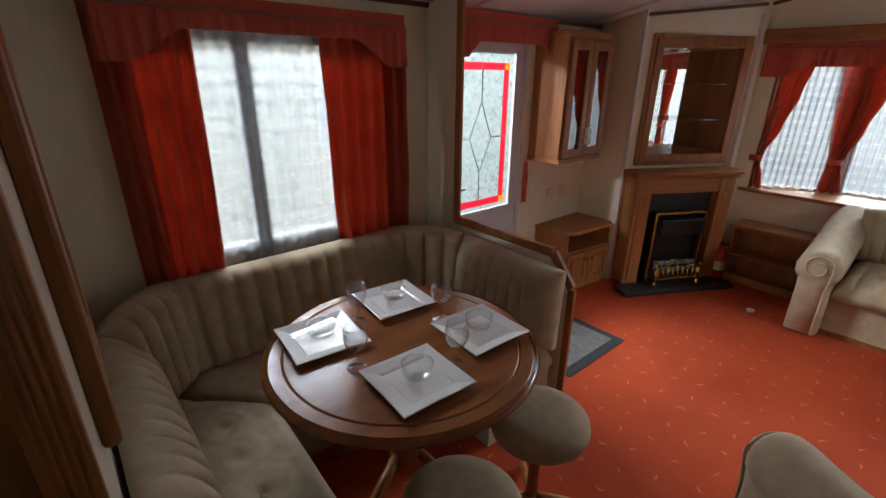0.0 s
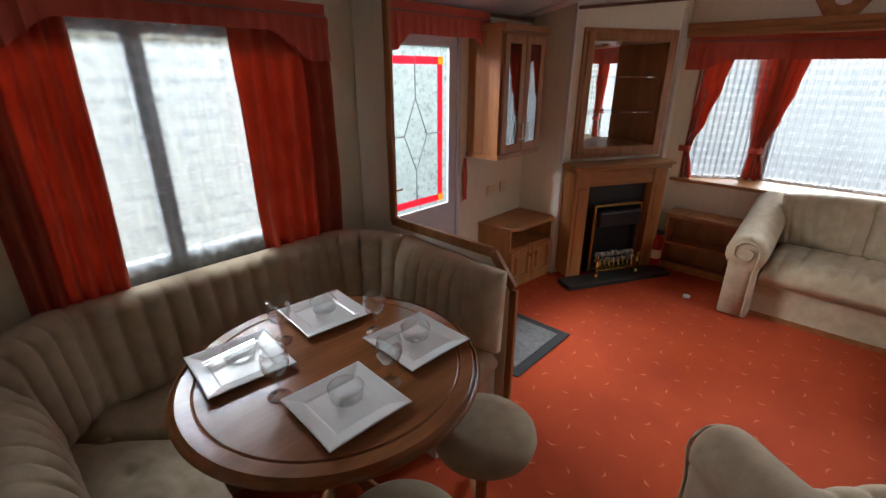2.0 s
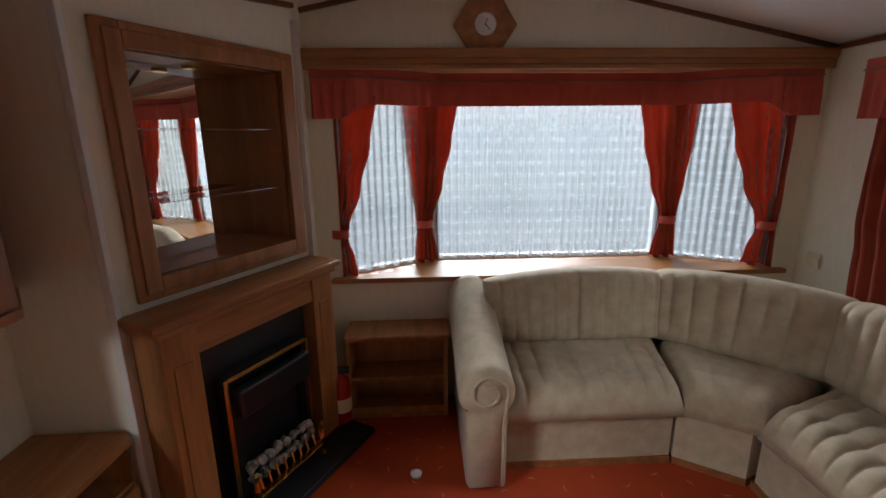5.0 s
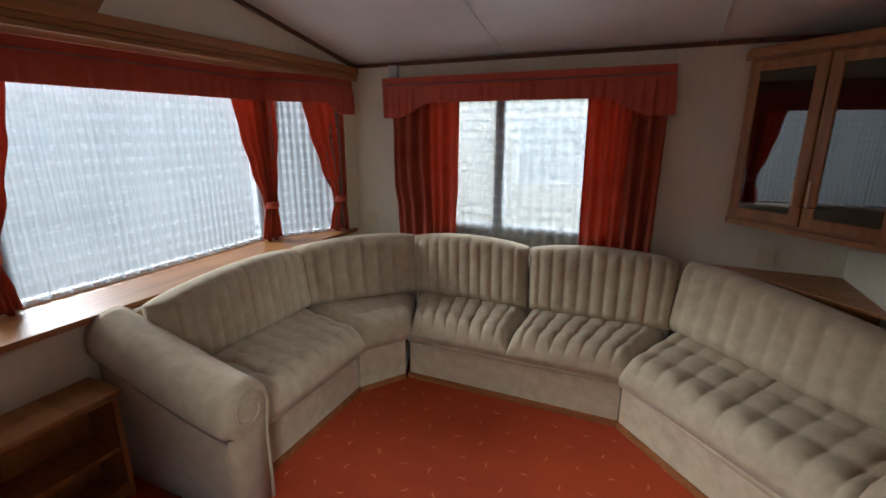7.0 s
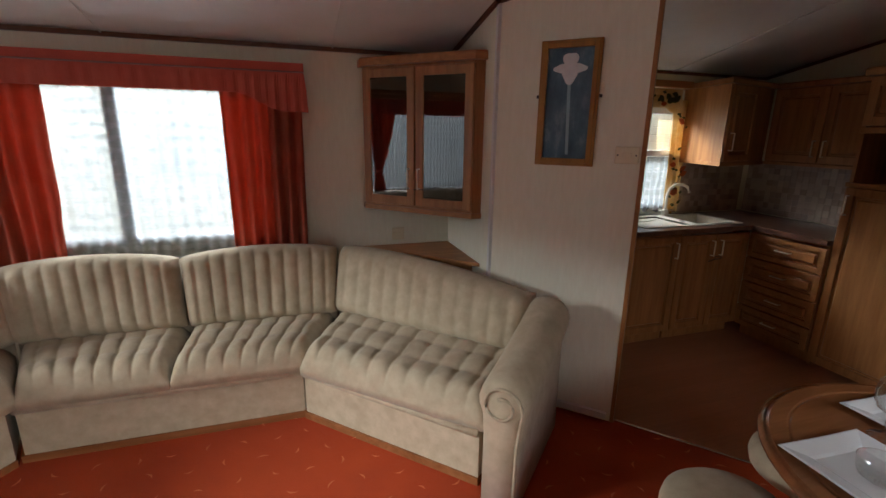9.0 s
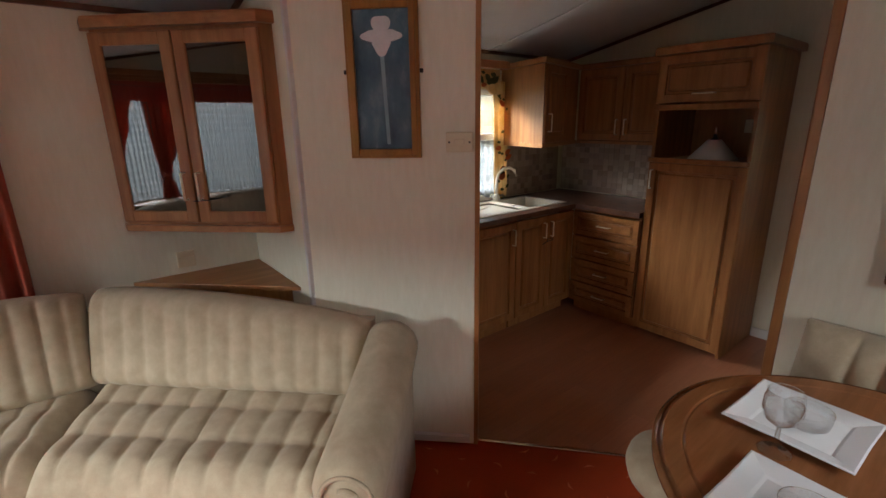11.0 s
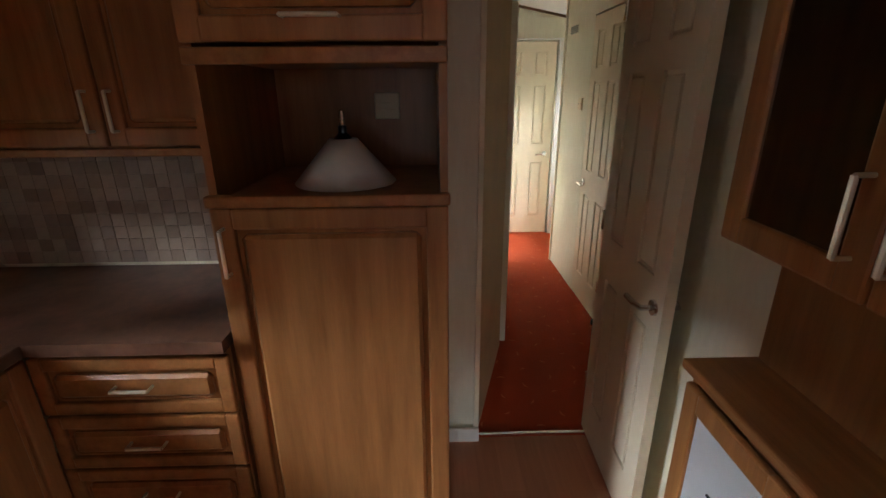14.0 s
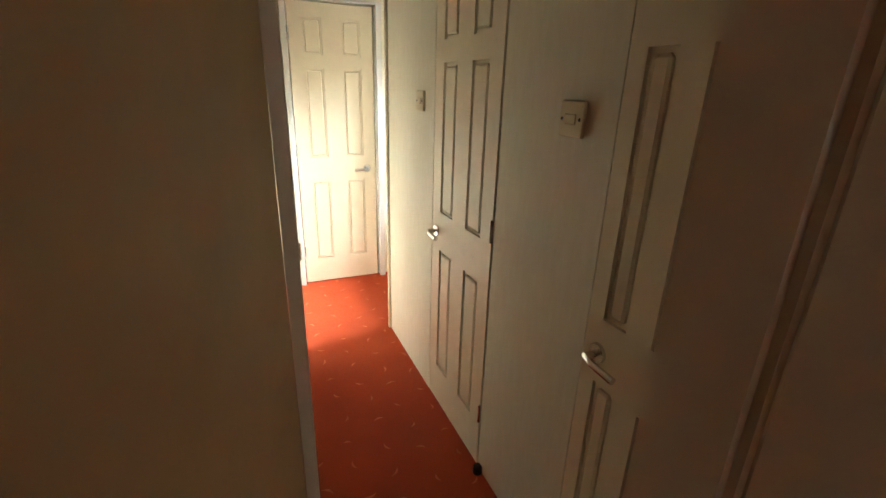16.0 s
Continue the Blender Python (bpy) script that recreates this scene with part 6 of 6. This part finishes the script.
room_door("door_kitchen", -0.765, 1.70, -1.5, 0.555, 1.92, "open cream six-panel kitchen door with chrome lever", 0.50, -1)
room_door("door_end", -3.855, 1.68, 90, 0.555, 1.935, "closed cream six-panel door at the corridor end", 0.49, -1)
room_door("door_middle", -2.305, 2.10, 0, 0.53, 1.94, "closed cream six-panel corridor door", 0.05, 1)
room_door("door_near", -1.275, 2.10, 0, 0.31, 1.93, "closed narrow cream six-panel corridor door", 0.05, 1)
bm = bmesh.new()
for q in ((1.63, 0, 1.67, 1.97), (2.25, 0, 2.29, 1.97), (1.67, 1.953, 2.25, 1.97)):
    bx(bm, -3.845, q[0], q[1], -3.80, q[2], q[3], 0.003)
tagged(mesh_ob("trim_end_door", bm, M_SKIRT), "white door architrave", "trim", kind="structure")
ld = tagged(new("door_wardrobe"), "cream plain corridor door standing ajar with a latch", "door", kind="structure")
ld.matrix_world = pose(-1.53, 1.402, 0.01, 0, 0, 175)
part("leaf", box(0, -0.035, 0, 0.45, 0, 1.9, 0.003), M_CREAM, ld)
part("latch", box(0.44, -0.042, 0.90, 0.453, 0.004, 0.96, 0.002), M_CHROME, ld)
socket(-1.42, 2.084, 1.40, 0, "cream light switch on the corridor wall", 0.085, 0.085, 1, "switch")
socket(-2.46, 2.084, 1.40, 0, "cream light switch beside the corridor door", 0.085, 0.085, 1, "switch")
vt = thing("wall_vent", -2.75, 2.084, 1.92, 0, "small grey wall vent under the ceiling", "vent")
part("frame", box(-0.09, -0.008, -0.03, 0.09, 0, 0.03, 0.002), M_CHROME, vt)
for i in range(4):
    part("slat", box(-0.08, -0.012, -0.022 + i * 0.013, 0.08, -0.008, -0.016 + i * 0.013), M_LEAD, vt)
hk = thing("coat_hooks", -1.60, 2.084, 1.86, 0, "dark wooden coat rail with brass hooks", "coat hooks")
part("rail", box(-0.14, -0.018, -0.035, 0.14, 0, 0.035, 0.006), M_TRIM, hk)
for x in (-0.07, 0.07):
    part("hook", tube([(x, -0.018, 0.01), (x, -0.05, 0.0), (x, -0.06, -0.02), (x, -0.055, 0.02)], 0.005, 8), M_BRASS, hk)
dl = thing("ceiling_light", -2.6, 1.75, zc(1.75) - 0.055, 0, "round frosted corridor ceiling light, unlit", "ceiling light")
part("diffuser", lathe([(0, -0.03), (0.07, -0.024), (0.115, 0.0), (0.125, 0.02), (0, 0.022)], 32), M_SHADE, dl, smooth=True)
part("ring", lathe([(0.12, 0.02), (0.135, 0.022), (0.135, 0.05), (0, 0.052)], 32), M_CHROME, dl)
dst = thing("door_stop", -1.74, 2.07, 0, 0, "small black rubber door stop on the carpet", "door stop")
part("stop", lathe([(0, 0), (0.02, 0), (0.018, 0.03), (0, 0.032)], 14), M_BLACK, dst)
cst = thing("castor_cup", 4.62, 1.62, 0, 0, "small white plastic castor cup on the carpet", "castor cup")
part("cup", lathe([(0, 0), (0.025, 0), (0.028, 0.012), (0.02, 0.012), (0.018, 0.004), (0, 0.004)], 18), M_WHITE, cst)

# ---- carpet flecks ----
M_FLECK = plain("pale_carpet_fleck", srgb(204, 108, 64), 0.95, var=0.2, bmp=0)
bm = bmesh.new()
random.seed(12)


def fleck(cx, cy, a, L):
    pts_ = []
    for t in range(5):
        s = (t / 4 - 0.5) * L
        off = 0.35 * L * (0.25 - (t / 4 - 0.5) ** 2) * 2
        pts_.append((s, off, 0.0055 * (1 - abs(t / 2 - 1) * 0.8)))
    ca, sa = math.cos(a), math.sin(a)
    up = [bm.verts.new((cx + ca * s - sa * (o + w_), cy + sa * s + ca * (o + w_), 0.0022)) for s, o, w_ in pts_]
    dn = [bm.verts.new((cx + ca * s - sa * (o - w_), cy + sa * s + ca * (o - w_), 0.0022)) for s, o, w_ in pts_]
    for i in range(4):
        bm.faces.new((dn[i], dn[i + 1], up[i + 1], up[i]))


for i in range(60):
    for j in range(26):
        x = -3.8 + i * 0.155 + (0.0775 if j % 2 else 0) + random.uniform(-0.015, 0.015)
        y = Y2 + 0.06 + j * 0.14 + random.uniform(-0.015, 0.015)
        if y < Y1 - 0.05 and x < XF - 0.03 and not (x + y < 2.25 and -0.72 < x < 2.1 and y < 1.75):
            fleck(x, y, (i * 1.9 + j * 2.3) % 6.283 + random.uniform(-0.3, 0.3), random.uniform(0.036, 0.054))
fk = part("carpet_flecks", bm, M_FLECK, floor)
tagged(fk, kind="stuff")

# ---- outside ----
M_GRAVEL = plain("grey_gravel", (0.32, 0.32, 0.31, 1), 0.95, var=0.4, scale=3, bmp=0.6, fine=60)
M_GREYP = plain("curtained_far_window", (0.42, 0.45, 0.47, 1), 0.15, var=0.15, scale=2, bmp=0)
M_CLAD = plain("cream_cladding", (0.58, 0.55, 0.44, 1), 0.5, var=0.06, bmp=0.05)
tagged(mesh_ob("ground", box(-600, -600, -0.9, 600, 600, -0.6), M_GRAVEL), "grey gravel ground around the caravan", "ground", kind="structure")


def neighbour(x, y, rz, length, label):
    n = thing("caravan", x, y, -0.6, rz, label, "caravan", "neighbouring caravans")
    part("shell", box(0, 0.0, 0.35, length, 3.2, 2.9, 0.05), M_CLAD, n)
    rf = bmesh.new()
    v = [rf.verts.new(c) for c in ((-0.1, -0.1, 2.9), (length + 0.1, -0.1, 2.9), (length + 0.1, 3.3, 2.9), (-0.1, 3.3, 2.9), (-0.1, 1.6, 3.3), (length + 0.1, 1.6, 3.3))]
    for f in ((0, 1, 5, 4), (3, 4, 5, 2), (0, 4, 3), (1, 2, 5), (0, 3, 2, 1)):
        rf.faces.new([v[i] for i in f])
    part("roof", rf, M_PVC, n)
    part("skirt", box(0.1, 0.05, 0, length - 0.1, 3.1, 0.35), M_SLATE, n)
    for i in range(20):
        part("cladding_board", box(0, -0.02, 0.4 + i * 0.125, length, -0.0, 0.515 + i * 0.125, 0.006, seg=1), M_CLAD, n)
    for k in range(3):
        wx = length * (0.2 + 0.3 * k)
        wdw = part("window", box(wx, -0.04, 1.4, wx + 1.1, -0.021, 2.3, 0.01), M_PVC, n)
        part("pane", box(wx + 0.06, -0.05, 1.46, wx + 1.04, -0.041, 2.24), M_GREYP, wdw)
    return n


M_BANK = plain("stony_grass_bank", (0.17, 0.18, 0.14, 1), 0.95, var=0.5, scale=0.8, bmp=0.6, fine=12)
bm = bmesh.new()
rows = []
for i in range(30):
    row = []
    for j in range(60):
        x, y = 21 + i * 1.6, -60 + j * 2.1
        row.append(bm.verts.new((x, y, -0.62 + 5.5 * min(1, i / 9) + 0.5 * noise.noise(Vector((x * 0.25, y * 0.25, 0))) * min(1, i / 3))))
    rows.append(row)
grid_faces(bm, rows)
tagged(mesh_ob("ground_bank", bm, M_BANK, True), "stony green bank rising beyond the road", "bank", kind="structure")
neighbour(-5, Y1 + 3.2, 0, 10.5, "cream clad neighbouring static caravan")
neighbour(7.0, Y2 - 3.4, 180, 10.5, "cream clad neighbouring static caravan")
neighbour(15.5, 6.0, -90, 10.5, "cream clad static caravan across the road")

# ---- kitchen wall tiles ----
M_TILE, ntt, bt = base_mat("mottled_mosaic_tile")
oi = ntt.nodes.new("ShaderNodeObjectInfo")
ct = ramp(ntt, oi.outputs["Random"], [(0.0, srgb(150, 128, 112)), (0.4, srgb(176, 154, 136)), (0.8, srgb(190, 170, 152)), (1.0, srgb(140, 122, 112))])
ct = mixc(ntt, 0.4, ct, ramp(ntt, noise_tex(ntt, coords(ntt), 40, 4), [(0.3, (0.7, 0.7, 0.7, 1)), (0.7, (1, 1, 1, 1))]), 'MULTIPLY')
link(ntt, ct, bt.inputs["Base Color"])
bt.inputs["Roughness"].default_value = 0.4
TS = 0.048
M_GROUT = plain("beige_grout", srgb(176, 158, 140), 0.7, var=0.1, bmp=0.05)
proto = box(-TS / 2 + 0.0012, -0.004, -TS / 2 + 0.0012, TS / 2 - 0.0012, 0.0, TS / 2 - 0.0012)
tme = bpy.data.meshes.new("tile")
proto.to_mesh(tme)
proto.free()
tme.materials.append(M_TILE)
for nm, x0, y0, rz, cols in (("splashback_back", -0.688, -0.645, 90, 22), ("splashback_side", 0.10, Y2 + 0.001, 180, 15)):
    sb = thing(nm, x0, y0, 0.888, rz, "mottled beige and brown mosaic tile splashback", "splashback", kind="structure")
    part("grout", box(-TS / 2 - 0.02, -0.002, 0, cols * TS, 0.0, 9 * TS + 0.005), M_GROUT, sb)
    for i in range(cols):
        for j in range(9):
            t_ = new("tile", tme)
            t_.parent = sb
            t_.matrix_basis = pose(i * TS, -0.002, (j + 0.5) * TS)
